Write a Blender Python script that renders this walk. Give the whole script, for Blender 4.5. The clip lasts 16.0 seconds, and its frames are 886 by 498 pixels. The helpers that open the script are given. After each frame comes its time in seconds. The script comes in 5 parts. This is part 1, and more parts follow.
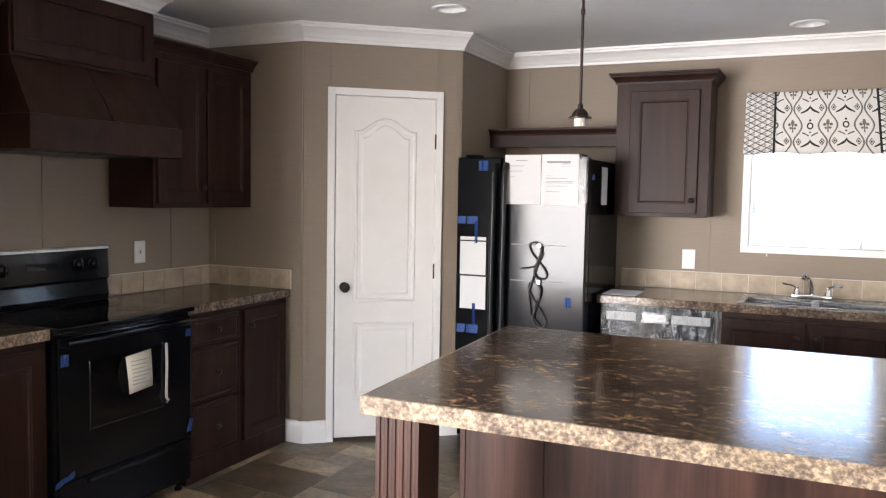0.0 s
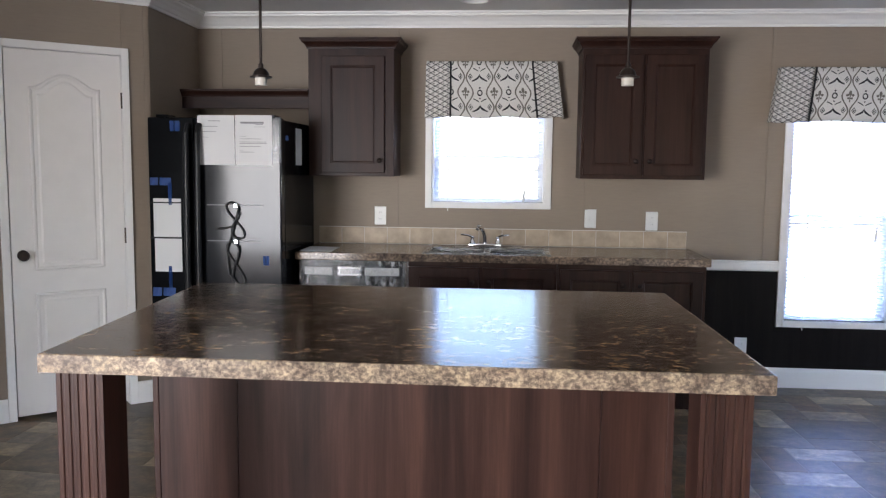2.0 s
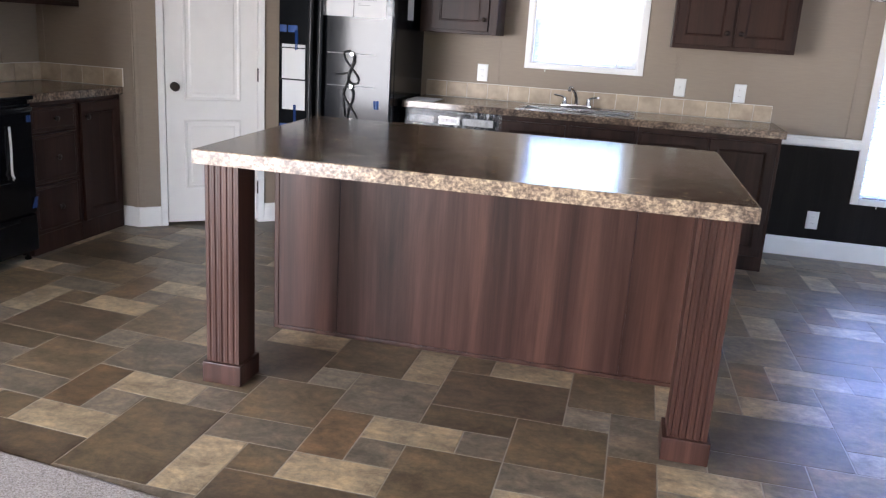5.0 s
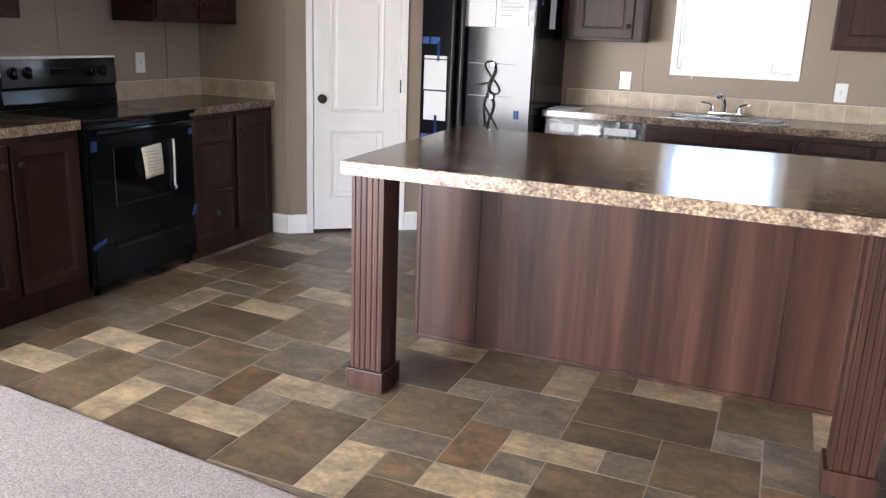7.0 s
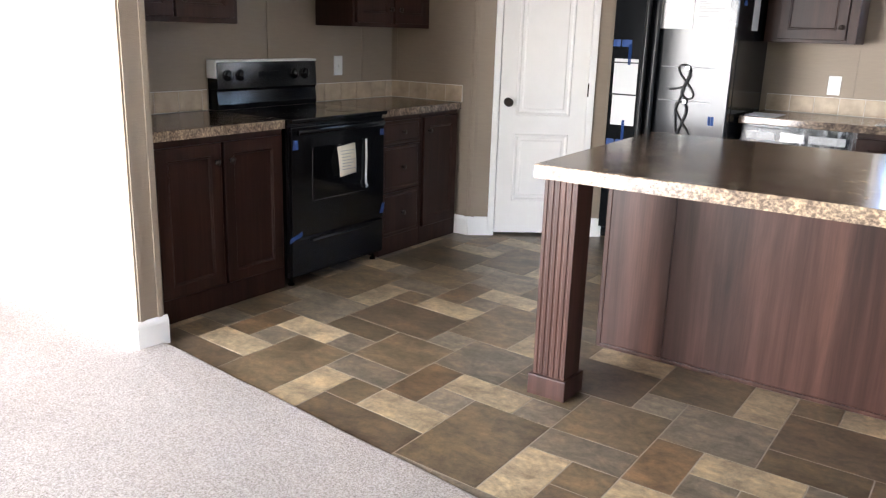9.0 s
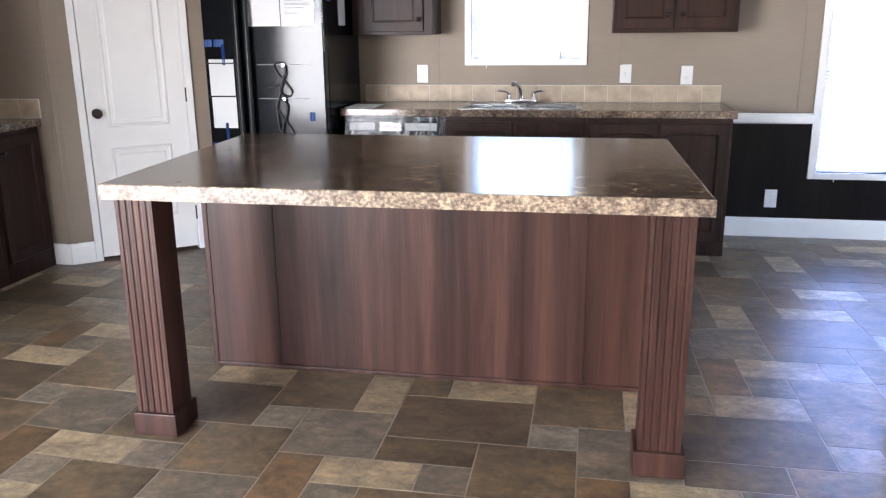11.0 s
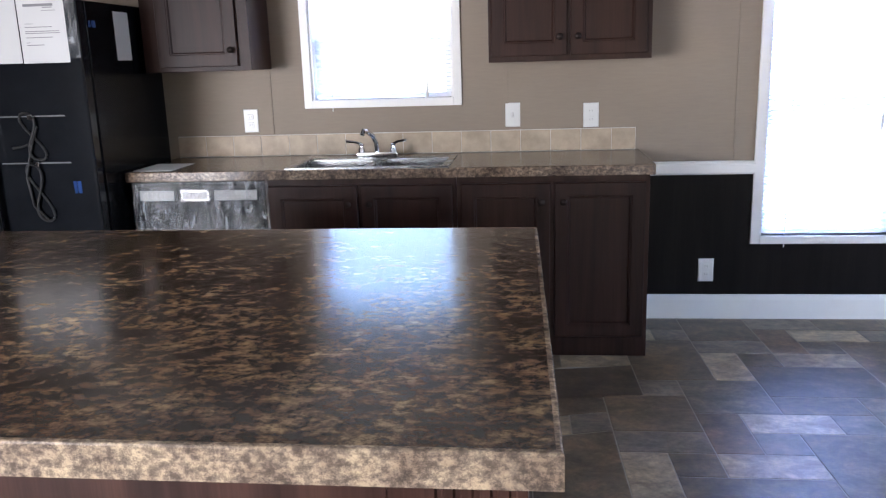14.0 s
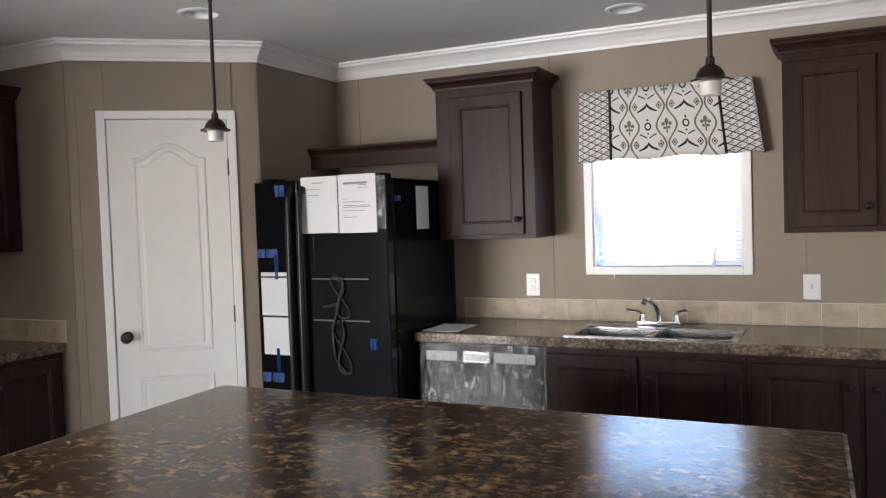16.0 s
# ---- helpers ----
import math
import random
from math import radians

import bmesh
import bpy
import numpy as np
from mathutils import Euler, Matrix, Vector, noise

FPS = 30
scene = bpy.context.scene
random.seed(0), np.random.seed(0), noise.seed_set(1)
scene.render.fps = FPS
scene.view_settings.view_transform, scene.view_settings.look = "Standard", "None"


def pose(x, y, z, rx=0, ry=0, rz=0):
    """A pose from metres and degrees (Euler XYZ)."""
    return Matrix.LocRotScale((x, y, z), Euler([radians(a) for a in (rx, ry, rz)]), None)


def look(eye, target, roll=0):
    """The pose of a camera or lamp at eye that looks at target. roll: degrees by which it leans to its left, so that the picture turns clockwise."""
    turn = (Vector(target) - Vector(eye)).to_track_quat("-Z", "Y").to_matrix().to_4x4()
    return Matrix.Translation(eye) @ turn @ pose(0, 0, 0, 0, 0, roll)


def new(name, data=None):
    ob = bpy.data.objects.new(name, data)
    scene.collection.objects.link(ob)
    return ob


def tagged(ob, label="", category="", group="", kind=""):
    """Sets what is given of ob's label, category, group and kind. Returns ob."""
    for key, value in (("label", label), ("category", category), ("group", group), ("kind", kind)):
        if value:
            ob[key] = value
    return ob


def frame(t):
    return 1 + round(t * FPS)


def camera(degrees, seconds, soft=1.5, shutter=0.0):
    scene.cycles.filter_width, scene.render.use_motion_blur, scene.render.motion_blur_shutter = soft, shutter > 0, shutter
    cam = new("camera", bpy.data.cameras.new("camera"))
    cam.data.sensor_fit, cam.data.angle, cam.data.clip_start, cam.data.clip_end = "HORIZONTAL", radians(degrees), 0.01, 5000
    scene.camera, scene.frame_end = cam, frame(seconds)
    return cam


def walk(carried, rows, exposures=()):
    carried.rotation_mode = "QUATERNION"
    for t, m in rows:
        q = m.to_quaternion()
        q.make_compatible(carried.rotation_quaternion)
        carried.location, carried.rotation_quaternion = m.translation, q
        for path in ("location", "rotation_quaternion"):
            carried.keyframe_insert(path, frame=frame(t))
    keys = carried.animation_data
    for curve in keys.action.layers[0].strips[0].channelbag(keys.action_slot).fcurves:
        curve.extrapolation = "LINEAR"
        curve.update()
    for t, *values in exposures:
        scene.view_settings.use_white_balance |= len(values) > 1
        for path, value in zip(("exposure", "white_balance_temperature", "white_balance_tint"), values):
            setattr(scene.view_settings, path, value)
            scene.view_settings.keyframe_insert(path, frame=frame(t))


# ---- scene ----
cam = camera(57.5, 16.0, soft=1.25)
PATH = [
    (0, (0.575, 0.337, 1.482), (-0.259, 2.15, 1.349), 1.0),
    (0.5, (0.615, 0.337, 1.484), (-0.064, 2.211, 1.331), 0.7),
    (1, (0.659, 0.315, 1.491), (0.121, 2.235, 1.342), 0.5),
    (1.5, (0.713, 0.249, 1.481), (0.38, 2.213, 1.298), -0.3),
    (2, (0.722, 0.189, 1.443), (0.563, 2.173, 1.239), 0.6),
    (2.5, (0.812, 0.16, 1.458), (0.632, 2.142, 1.267), -0.2),
    (3, (0.951, 0.061, 1.448), (0.681, 2.024, 1.174), 0.6),
    (3.5, (1.021, -0.028, 1.414), (0.761, 1.914, 1.013), 1.0),
    (4, (1.018, -0.205, 1.392), (0.802, 1.716, 0.879), 1.4),
    (4.5, (0.994, -0.344, 1.391), (0.721, 1.561, 0.846), 3.4),
    (5, (0.998, -0.374, 1.398), (0.573, 1.509, 0.873), 3.7),
    (5.2, (0.992, -0.384, 1.411), (0.506, 1.487, 0.896), 3.7),
    (7.5, (0.935, -0.356, 1.403), (0.135, 1.4, 0.875), 1.8),
    (8, (0.908, -0.37, 1.404), (0.014, 1.339, 0.874), 1.7),
    (8.5, (0.875, -0.379, 1.399), (-0.13, 1.268, 0.871), 1.9),
    (9, (0.856, -0.37, 1.392), (-0.238, 1.22, 0.866), 1.8),
    (9.5, (0.896, -0.375, 1.401), (-0.058, 1.3, 0.868), 1.8),
    (10, (0.982, -0.361, 1.405), (0.385, 1.482, 0.909), 1.3),
    (10.2, (1.01, -0.356, 1.401), (0.566, 1.53, 0.906), 0.7),
    (12.3, (1.074, 0.521, 1.404), (0.757, 2.418, 0.855), -1.0),
    (12.5, (1.161, 0.606, 1.381), (0.746, 2.505, 0.909), -2.6),
    (13, (1.277, 0.884, 1.376), (0.862, 2.776, 0.877), -2.6),
    (13.5, (1.346, 1.163, 1.372), (1.083, 3.096, 0.931), -0.7),
    (14, (1.376, 1.345, 1.394), (1.152, 3.279, 0.939), -1.8),
    (14.5, (1.344, 1.375, 1.424), (0.768, 3.249, 1.029), -1.6),
    (15, (1.333, 1.399, 1.433), (0.488, 3.179, 1.087), -1.6),
    (15.5, (1.339, 1.407, 1.463), (0.437, 3.182, 1.268), -2.0),
    (16, (1.357, 1.372, 1.5), (0.489, 3.173, 1.42), -1.9),
]
EXPOSURES = [(0, 3.62, 6450, 15), (1.0, 3.32, 6350, 15), (2.0, 2.84, 6150, 14), (2.5, 2.58, 6050, 13), (3.0, 2.36, 5950, 13), (3.5, 2.36, 5900, 14), (4.0, 2.70, 5900, 15),
             (4.5, 3.15, 6000, 16), (5.0, 3.36, 6050, 16), (7.5, 3.75, 6200, 14), (9.0, 3.85, 6250, 13), (10.0, 3.76, 6050, 14), (12.5, 3.48, 6000, 16), (14.0, 3.24, 5900, 16),
             (15.0, 3.22, 6100, 14), (16.0, 3.12, 6350, 13)]
walk(cam, [(t, look(eye, target, roll)) for t, eye, target, roll in PATH], EXPOSURES)

# ---------- world, sun, lamps for sky light ---
world = bpy.data.worlds.new("sky")
scene.world = world
world.use_nodes = True
wn = world.node_tree.nodes
sky = wn.new("ShaderNodeTexSky")
sky.sky_type, sky.sun_disc = "NISHITA", False
sky.sun_elevation, sky.sun_rotation = radians(48), radians(200)
wn["Background"].inputs["Strength"].default_value = 0.15
world.node_tree.links.new(sky.outputs[0], wn["Background"].inputs["Color"])
sun = new("sun", bpy.data.lights.new("sun", "SUN"))
sun.data.energy, sun.data.angle, sun.data.color = 5.0, radians(0.5), (1.0, 0.95, 0.88)
sun.matrix_world = look((-3.0, -8.0, 12.0), (0, 0.6, 0))


def area_lamp(name, eye, target, width, height, power, color):
    """A rectangular area lamp that stands in for sky light."""
    lamp = bpy.data.lights.new(name, "AREA")
    lamp.shape, lamp.size, lamp.size_y = "RECTANGLE", width, height
    lamp.energy, lamp.color = power, color
    ob = new(name, lamp)
    ob.matrix_world = look(eye, target)
    return ob


area_lamp("skylight_front_left", (-3.02, -2.62, 1.07), (-3.02, 0, 1.0), 2.95, 1.9, 62, (0.97, 0.985, 1.0))
# Weak fill lamp added on the right; no window is known there.
area_lamp("fill_front_right", (2.85, -2.62, 1.25), (2.85, 0, 1.05), 1.6, 1.45, 1.5, (0.95, 0.98, 1.0))
# Bluish fill lamp added for the dining floor; its source is unseen.
area_lamp("fill_dining", (4.74, 4.08, 1.1), (3.7, 4.08, 1.0), 0.85, 1.85, 1.8, (0.50, 0.65, 1.0))
# Lamps added outside above the north windows, unseen, to brighten blinds and reflections.
area_lamp("sky_fill_north_dining", (3.26, 6.9, 3.0), (3.26, 5.63, 1.2), 1.9, 1.2, 110, (0.28, 0.44, 1.0))
area_lamp("sky_fill_north_kitchen", (0.58, 6.7, 3.0), (0.58, 5.63, 1.6), 1.2, 1.0, 8, (0.62, 0.76, 1.0))

# ---------- materials ----------


def ramp(nt, stops):
    r = nt.nodes.new("ShaderNodeValToRGB")
    e = r.color_ramp.elements
    while len(e) < len(stops):
        e.new(0.5)
    for k, (p, c) in enumerate(stops):
        e[k].position, e[k].color = p, (*c, 1)
    return r


def texture(nt, kind, scale, stretch=(1, 1, 1), detail=4.0, rough=0.6, shift=True, distortion=0.0):
    """A noise in metres on object coordinates, moved about from piece to piece."""
    tc = nt.nodes.new("ShaderNodeTexCoord")
    mp = nt.nodes.new("ShaderNodeMapping")
    mp.inputs["Scale"].default_value = stretch
    nt.links.new(tc.outputs["Object"], mp.inputs["Vector"])
    if shift:
        oi = nt.nodes.new("ShaderNodeObjectInfo")
        mul = nt.nodes.new("ShaderNodeMath")
        mul.operation, mul.inputs[1].default_value = "MULTIPLY", 37.0
        nt.links.new(oi.outputs["Random"], mul.inputs[0])
        cx = nt.nodes.new("ShaderNodeCombineXYZ")
        for k in range(3):
            nt.links.new(mul.outputs[0], cx.inputs[k])
        nt.links.new(cx.outputs[0], mp.inputs["Location"])
    if kind == "VORONOI":
        n = nt.nodes.new("ShaderNodeTexVoronoi")
        n.inputs["Scale"].default_value = scale
    else:
        n = nt.nodes.new("ShaderNodeTexNoise")
        n.inputs["Scale"].default_value, n.inputs["Detail"].default_value = scale, detail
        n.inputs["Roughness"].default_value, n.inputs["Distortion"].default_value = rough, distortion
    nt.links.new(mp.outputs[0], n.inputs["Vector"])
    return n


def mix(nt, a, b, fac, kind="MIX"):
    m = nt.nodes.new("ShaderNodeMix")
    m.data_type, m.blend_type = "RGBA", kind
    for sock, v in ((m.inputs[0], fac), (m.inputs[6], a), (m.inputs[7], b)):
        if isinstance(v, (int, float)):
            sock.default_value = v
        elif isinstance(v, tuple):
            sock.default_value = (*v, 1)
        else:
            nt.links.new(v, sock)
    return m.outputs[2]


def surface(name, color, rough=0.5, metal=0.0, vary=0.12, scale=6.0, stretch=(1, 1, 1), bump=0.0, bump_scale=120.0, bump_stretch=(1, 1, 1),
            coat=0.0, rough_vary=0.06, spec=0.5):
    """Painted, moulded or cast surface with large stains, fine grain and relief."""
    m = bpy.data.materials.new(name)
    m.use_nodes = True
    nt = m.node_tree
    b = nt.nodes["Principled BSDF"]
    n1 = texture(nt, "NOISE", scale, stretch)
    r = ramp(nt, [(0.25, tuple(c * (1 - vary) for c in color)), (0.75, tuple(min(1, c * (1 + vary)) for c in color))])
    nt.links.new(n1.outputs["Fac"], r.inputs["Fac"])
    nt.links.new(r.outputs[0], b.inputs["Base Color"])
    n2 = texture(nt, "NOISE", scale * 2.3, stretch)
    mr = nt.nodes.new("ShaderNodeMapRange")
    mr.inputs["To Min"].default_value, mr.inputs["To Max"].default_value = max(0.02, rough - rough_vary), min(1, rough + rough_vary)
    nt.links.new(n2.outputs["Fac"], mr.inputs["Value"])
    nt.links.new(mr.outputs[0], b.inputs["Roughness"])
    b.inputs["Metallic"].default_value, b.inputs["Coat Weight"].default_value = metal, coat
    b.inputs["Specular IOR Level"].default_value = spec
    if bump:
        n3 = texture(nt, "NOISE", bump_scale, bump_stretch, 2.0)
        bp = nt.nodes.new("ShaderNodeBump")
        bp.inputs["Strength"].default_value, bp.inputs["Distance"].default_value = bump, 0.004
        nt.links.new(n3.outputs["Fac"], bp.inputs["Height"])
        nt.links.new(bp.outputs[0], b.inputs["Normal"])
    return m


def wood(name, dark, mid, light, rough=0.38, along="z", spec=0.5, bands=False):
    """Printed or stained wood with long grain in one direction."""
    m = bpy.data.materials.new(name)
    m.use_nodes = True
    nt = m.node_tree
    b = nt.nodes["Principled BSDF"]
    st = {"x": (0.07, 1, 1), "y": (1, 0.07, 1), "z": (1, 1, 0.07)}[along]
    st2 = {"x": (0.03, 1, 1), "y": (1, 0.03, 1), "z": (1, 1, 0.03)}[along]
    n1 = texture(nt, "NOISE", 9.0, st, 6.0, 0.62, True, 0.6)
    n2 = texture(nt, "NOISE", 120.0, st2, 3.0)
    r = ramp(nt, [(0.36, dark), (0.5, mid), (0.66, light)] if bands else [(0.28, dark), (0.5, mid), (0.75, light)])
    if bands:
        n0 = texture(nt, "NOISE", 11.0, tuple(c if c == 1 else 0.012 for c in st), 2.0, 0.5, False)
        nt.links.new(mix(nt, n1.outputs["Fac"], n0.outputs["Fac"], 0.5), r.inputs["Fac"])
    else:
        nt.links.new(n1.outputs["Fac"], r.inputs["Fac"])
    r2 = ramp(nt, [(0.3, (0.72, 0.72, 0.72)), (0.7, (1.1, 1.1, 1.1))])
    nt.links.new(n2.outputs["Fac"], r2.inputs["Fac"])
    nt.links.new(mix(nt, r.outputs[0], r2.outputs[0], 0.7, "MULTIPLY"), b.inputs["Base Color"])
    b.inputs["Roughness"].default_value = rough
    b.inputs["Specular IOR Level"].default_value = spec
    bp = nt.nodes.new("ShaderNodeBump")
    bp.inputs["Strength"].default_value, bp.inputs["Distance"].default_value = 0.12, 0.002
    nt.links.new(n2.outputs["Fac"], bp.inputs["Height"])
    nt.links.new(bp.outputs[0], b.inputs["Normal"])
    return m


def laminate(name, dark, mid, light, grain=0.9, size=38.0):
    """Brown mottled laminate, glossy: soft blotches, granular flecks and slow drifts of tone."""
    m = bpy.data.materials.new(name)
    m.use_nodes = True
    nt = m.node_tree
    b = nt.nodes["Principled BSDF"]
    blotch = texture(nt, "NOISE", 13.0, (1, 1.15, 1), 5.0, 0.62, False, 0.0)
    r = ramp(nt, [(0.33, dark), (0.49, mid), (0.66, light)])
    nt.links.new(blotch.outputs["Fac"], r.inputs["Fac"])
    fleck = texture(nt, "NOISE", size, (0.85, 1.15, 1), 8.0, 0.74, False, 0.0)
    r2 = ramp(nt, [(0.38, (0.20, 0.19, 0.20)), (0.45, (0.55, 0.53, 0.53)), (0.51, (1.20, 1.16, 1.10)), (0.60, (2.55, 2.44, 2.10))])
    nt.links.new(fleck.outputs["Fac"], r2.inputs["Fac"])
    drift = texture(nt, "NOISE", 4.0, (1, 1, 1), 3.0, 0.6, False, 0.0)
    r3 = ramp(nt, [(0.34, (0.80, 0.79, 0.78)), (0.66, (1.28, 1.26, 1.22))])
    nt.links.new(drift.outputs["Fac"], r3.inputs["Fac"])
    col = mix(nt, r.outputs[0], r2.outputs[0], grain, "MULTIPLY")
    nt.links.new(mix(nt, col, r3.outputs[0], 1.0, "MULTIPLY"), b.inputs["Base Color"])
    b.inputs["Roughness"].default_value = 0.16
    b.inputs["Specular IOR Level"].default_value = 0.5
    return m


def slate(name, tone):
    """Stone-look floor tile of one tone, a little different from piece to piece."""
    m = bpy.data.materials.new(name)
    m.use_nodes = True
    nt = m.node_tree
    b = nt.nodes["Principled BSDF"]
    oi = nt.nodes.new("ShaderNodeObjectInfo")
    own = ramp(nt, [(0.0, tuple(c * 0.85 for c in tone)), (1.0, tuple(c * 1.12 for c in tone))])
    nt.links.new(oi.outputs["Random"], own.inputs["Fac"])
    n1 = texture(nt, "NOISE", 6.5, (1, 1.5, 1), 9.0, 0.74, True, 0.4)
    r1 = ramp(nt, [(0.36, (0.50, 0.47, 0.45)), (0.5, (1.0, 1.0, 1.0)), (0.64, (1.70, 1.56, 1.36))])
    nt.links.new(n1.outputs["Fac"], r1.inputs["Fac"])
    n2 = texture(nt, "NOISE", 38.0, (1, 1, 1), 5.0, 0.7)
    r2 = ramp(nt, [(0.33, (0.66, 0.66, 0.66)), (0.66, (1.28, 1.28, 1.26))])
    nt.links.new(n2.outputs["Fac"], r2.inputs["Fac"])
    col = mix(nt, own.outputs[0], r1.outputs[0], 0.85, "MULTIPLY")
    nt.links.new(mix(nt, col, r2.outputs[0], 0.8, "MULTIPLY"), b.inputs["Base Color"])
    mr = nt.nodes.new("ShaderNodeMapRange")
    mr.inputs["To Min"].default_value, mr.inputs["To Max"].default_value = 0.33, 0.42
    nt.links.new(n2.outputs["Fac"], mr.inputs["Value"])
    nt.links.new(mr.outputs[0], b.inputs["Roughness"])
    bp = nt.nodes.new("ShaderNodeBump")
    bp.inputs["Strength"].default_value, bp.inputs["Distance"].default_value = 0.14, 0.002
    nt.links.new(n2.outputs["Fac"], bp.inputs["Height"])
    nt.links.new(bp.outputs[0], b.inputs["Normal"])
    return m



def linen_wall():
    """Taupe vinyl wall panel with a woven, mostly horizontal streak."""
    m = surface("taupe_wall_vinyl", (0.250, 0.199, 0.150), 0.62, vary=0.06, scale=1.6, bump=0.15, bump_scale=260, bump_stretch=(0.25, 0.25, 1))
    nt = m.node_tree
    b = nt.nodes["Principled BSDF"]
    old = b.inputs["Base Color"].links[0].from_socket
    w = texture(nt, "NOISE", 110.0, (0.12, 0.12, 1), 3.0, 0.6, False)
    r = ramp(nt, [(0.3, (0.965, 0.965, 0.965)), (0.7, (1.035, 1.035, 1.035))])
    nt.links.new(w.outputs["Fac"], r.inputs["Fac"])
    nt.links.new(mix(nt, old, r.outputs[0], 1.0, "MULTIPLY"), b.inputs["Base Color"])
    return m


M_WALL = linen_wall()
M_WAINSCOT = wood("wainscot_panel", (0.004, 0.003, 0.0028), (0.007, 0.005, 0.0046), (0.012, 0.009, 0.008), 0.5, spec=0.12)
M_CEIL = surface("ceiling_texture", (0.72, 0.705, 0.675), 0.9, vary=0.03, bump=0.5, bump_scale=55)
M_WHITE = surface("white_trim_paint", (0.79, 0.775, 0.745), 0.42, vary=0.03)
M_DOOR = surface("white_door_paint", (0.76, 0.735, 0.70), 0.45, vary=0.03, bump=0.06, bump_scale=300, bump_stretch=(1, 1, 0.1))
M_CAB = wood("dark_cabinet_wood", (0.0145, 0.0058, 0.0042), (0.028, 0.0118, 0.0082), (0.048, 0.0212, 0.0144), 0.42, spec=0.17)
M_CABX = wood("dark_cabinet_rail", (0.0145, 0.0058, 0.0042), (0.028, 0.0118, 0.0082), (0.048, 0.0212, 0.0144), 0.42, "x", spec=0.17)
# Island wood: cabinet stain lightened for the stronger light there, with plank bands.
M_CAB_LIT = wood("lit_island_wood", (0.020, 0.0088, 0.0062), (0.048, 0.0208, 0.0150), (0.088, 0.040, 0.028), 0.40, spec=0.22, bands=True)
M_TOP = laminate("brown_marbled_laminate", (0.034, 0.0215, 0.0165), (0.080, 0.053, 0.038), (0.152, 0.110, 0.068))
# Edge laminate: finer speckle, worktop tones lightened to paint in the front light.
M_EDGE_LIT = laminate("lit_speckled_edge_laminate", (0.125, 0.093, 0.072), (0.20, 0.155, 0.118), (0.28, 0.220, 0.160), 0.58, 85.0)
# Dimmer copy of it for counters where that light looks weaker.
M_EDGE_DIM = laminate("dim_speckled_edge_laminate", (0.055, 0.039, 0.031), (0.115, 0.085, 0.066), (0.18, 0.140, 0.108), 0.6, 70.0)
M_GROUT = surface("grout", (0.30, 0.265, 0.215), 0.8, vary=0.15)
M_BLACK = surface("black_enamel", (0.006, 0.006, 0.007), 0.13, vary=0.1, rough_vary=0.03, spec=0.28)
M_FRIDGE = surface("black_fridge_gloss", (0.005, 0.0055, 0.0065), 0.17, vary=0.1, rough_vary=0.05, bump=0.02, bump_scale=9, spec=0.09)
M_FRIDGEFILM = surface("filmed_fridge_gloss", (0.009, 0.010, 0.0125), 0.11, vary=0.2, rough_vary=0.03, bump=0.05, bump_scale=9, bump_stretch=(1, 1, 0.10), spec=0.22)
M_GLASSBLK = surface("black_glass", (0.004, 0.004, 0.005), 0.05, vary=0.1, rough_vary=0.02)
M_STEEL = surface("sink_steel", (0.25, 0.247, 0.243), 0.27, 1.0, vary=0.05, scale=30, stretch=(0.1, 1, 1))
M_CHROME = surface("chrome", (0.72, 0.72, 0.73), 0.09, 1.0, vary=0.02)
M_BRONZE = surface("dark_bronze", (0.035, 0.026, 0.022), 0.35, 0.8, vary=0.2)
M_PAPER = surface("white_paper", (0.64, 0.64, 0.635), 0.8, vary=0.02)
M_CREAM = surface("cream_card", (0.72, 0.66, 0.52), 0.8, vary=0.04)
M_INK = surface("printed_grey", (0.22, 0.22, 0.23), 0.8)
M_BLUE = surface("blue_tape", (0.006, 0.045, 0.19), 0.6, vary=0.2, scale=40)
M_PLATE = surface("white_plastic", (0.70, 0.70, 0.685), 0.35, vary=0.02)
M_FILMSEAM = surface("film_seam", (0.12, 0.125, 0.13), 0.4)
M_HANDLE = surface("black_handle_plastic", (0.010, 0.010, 0.011), 0.36, spec=0.3)
M_STRIP = surface("grey_buttons", (0.36, 0.36, 0.35), 0.5)
M_CORD = surface("black_cord", (0.01, 0.01, 0.01), 0.5)
M_VINYLWIN = surface("white_window_vinyl", (0.80, 0.81, 0.82), 0.4, vary=0.02)


def slat_material():
    """Thin white plastic that lets some light through."""
    m = surface("white_blind_slat", (0.84, 0.85, 0.86), 0.5, vary=0.02)
    nt = m.node_tree
    tr = nt.nodes.new("ShaderNodeBsdfTranslucent")
    tr.inputs["Color"].default_value = (0.94, 0.95, 0.96, 1)
    mx = nt.nodes.new("ShaderNodeMixShader")
    mx.inputs[0].default_value = 0.66
    nt.links.new(nt.nodes["Principled BSDF"].outputs[0], mx.inputs[1])
    nt.links.new(tr.outputs[0], mx.inputs[2])
    nt.links.new(mx.outputs[0], nt.nodes["Material Output"].inputs["Surface"])
    return m


M_SLAT = slat_material()
M_SIDING = surface("beige_siding", (0.84, 0.81, 0.74), 0.7, vary=0.06)
M_ROOF = surface("grey_shingle", (0.55, 0.545, 0.54), 0.9, vary=0.25, scale=20)
M_GRASS = surface("dry_grass", (0.30, 0.28, 0.20), 0.95, vary=0.35, scale=8, bump=0.6, bump_scale=40)
M_CAN = surface("lamp_reflector", (0.78, 0.77, 0.75), 0.35, vary=0.04)


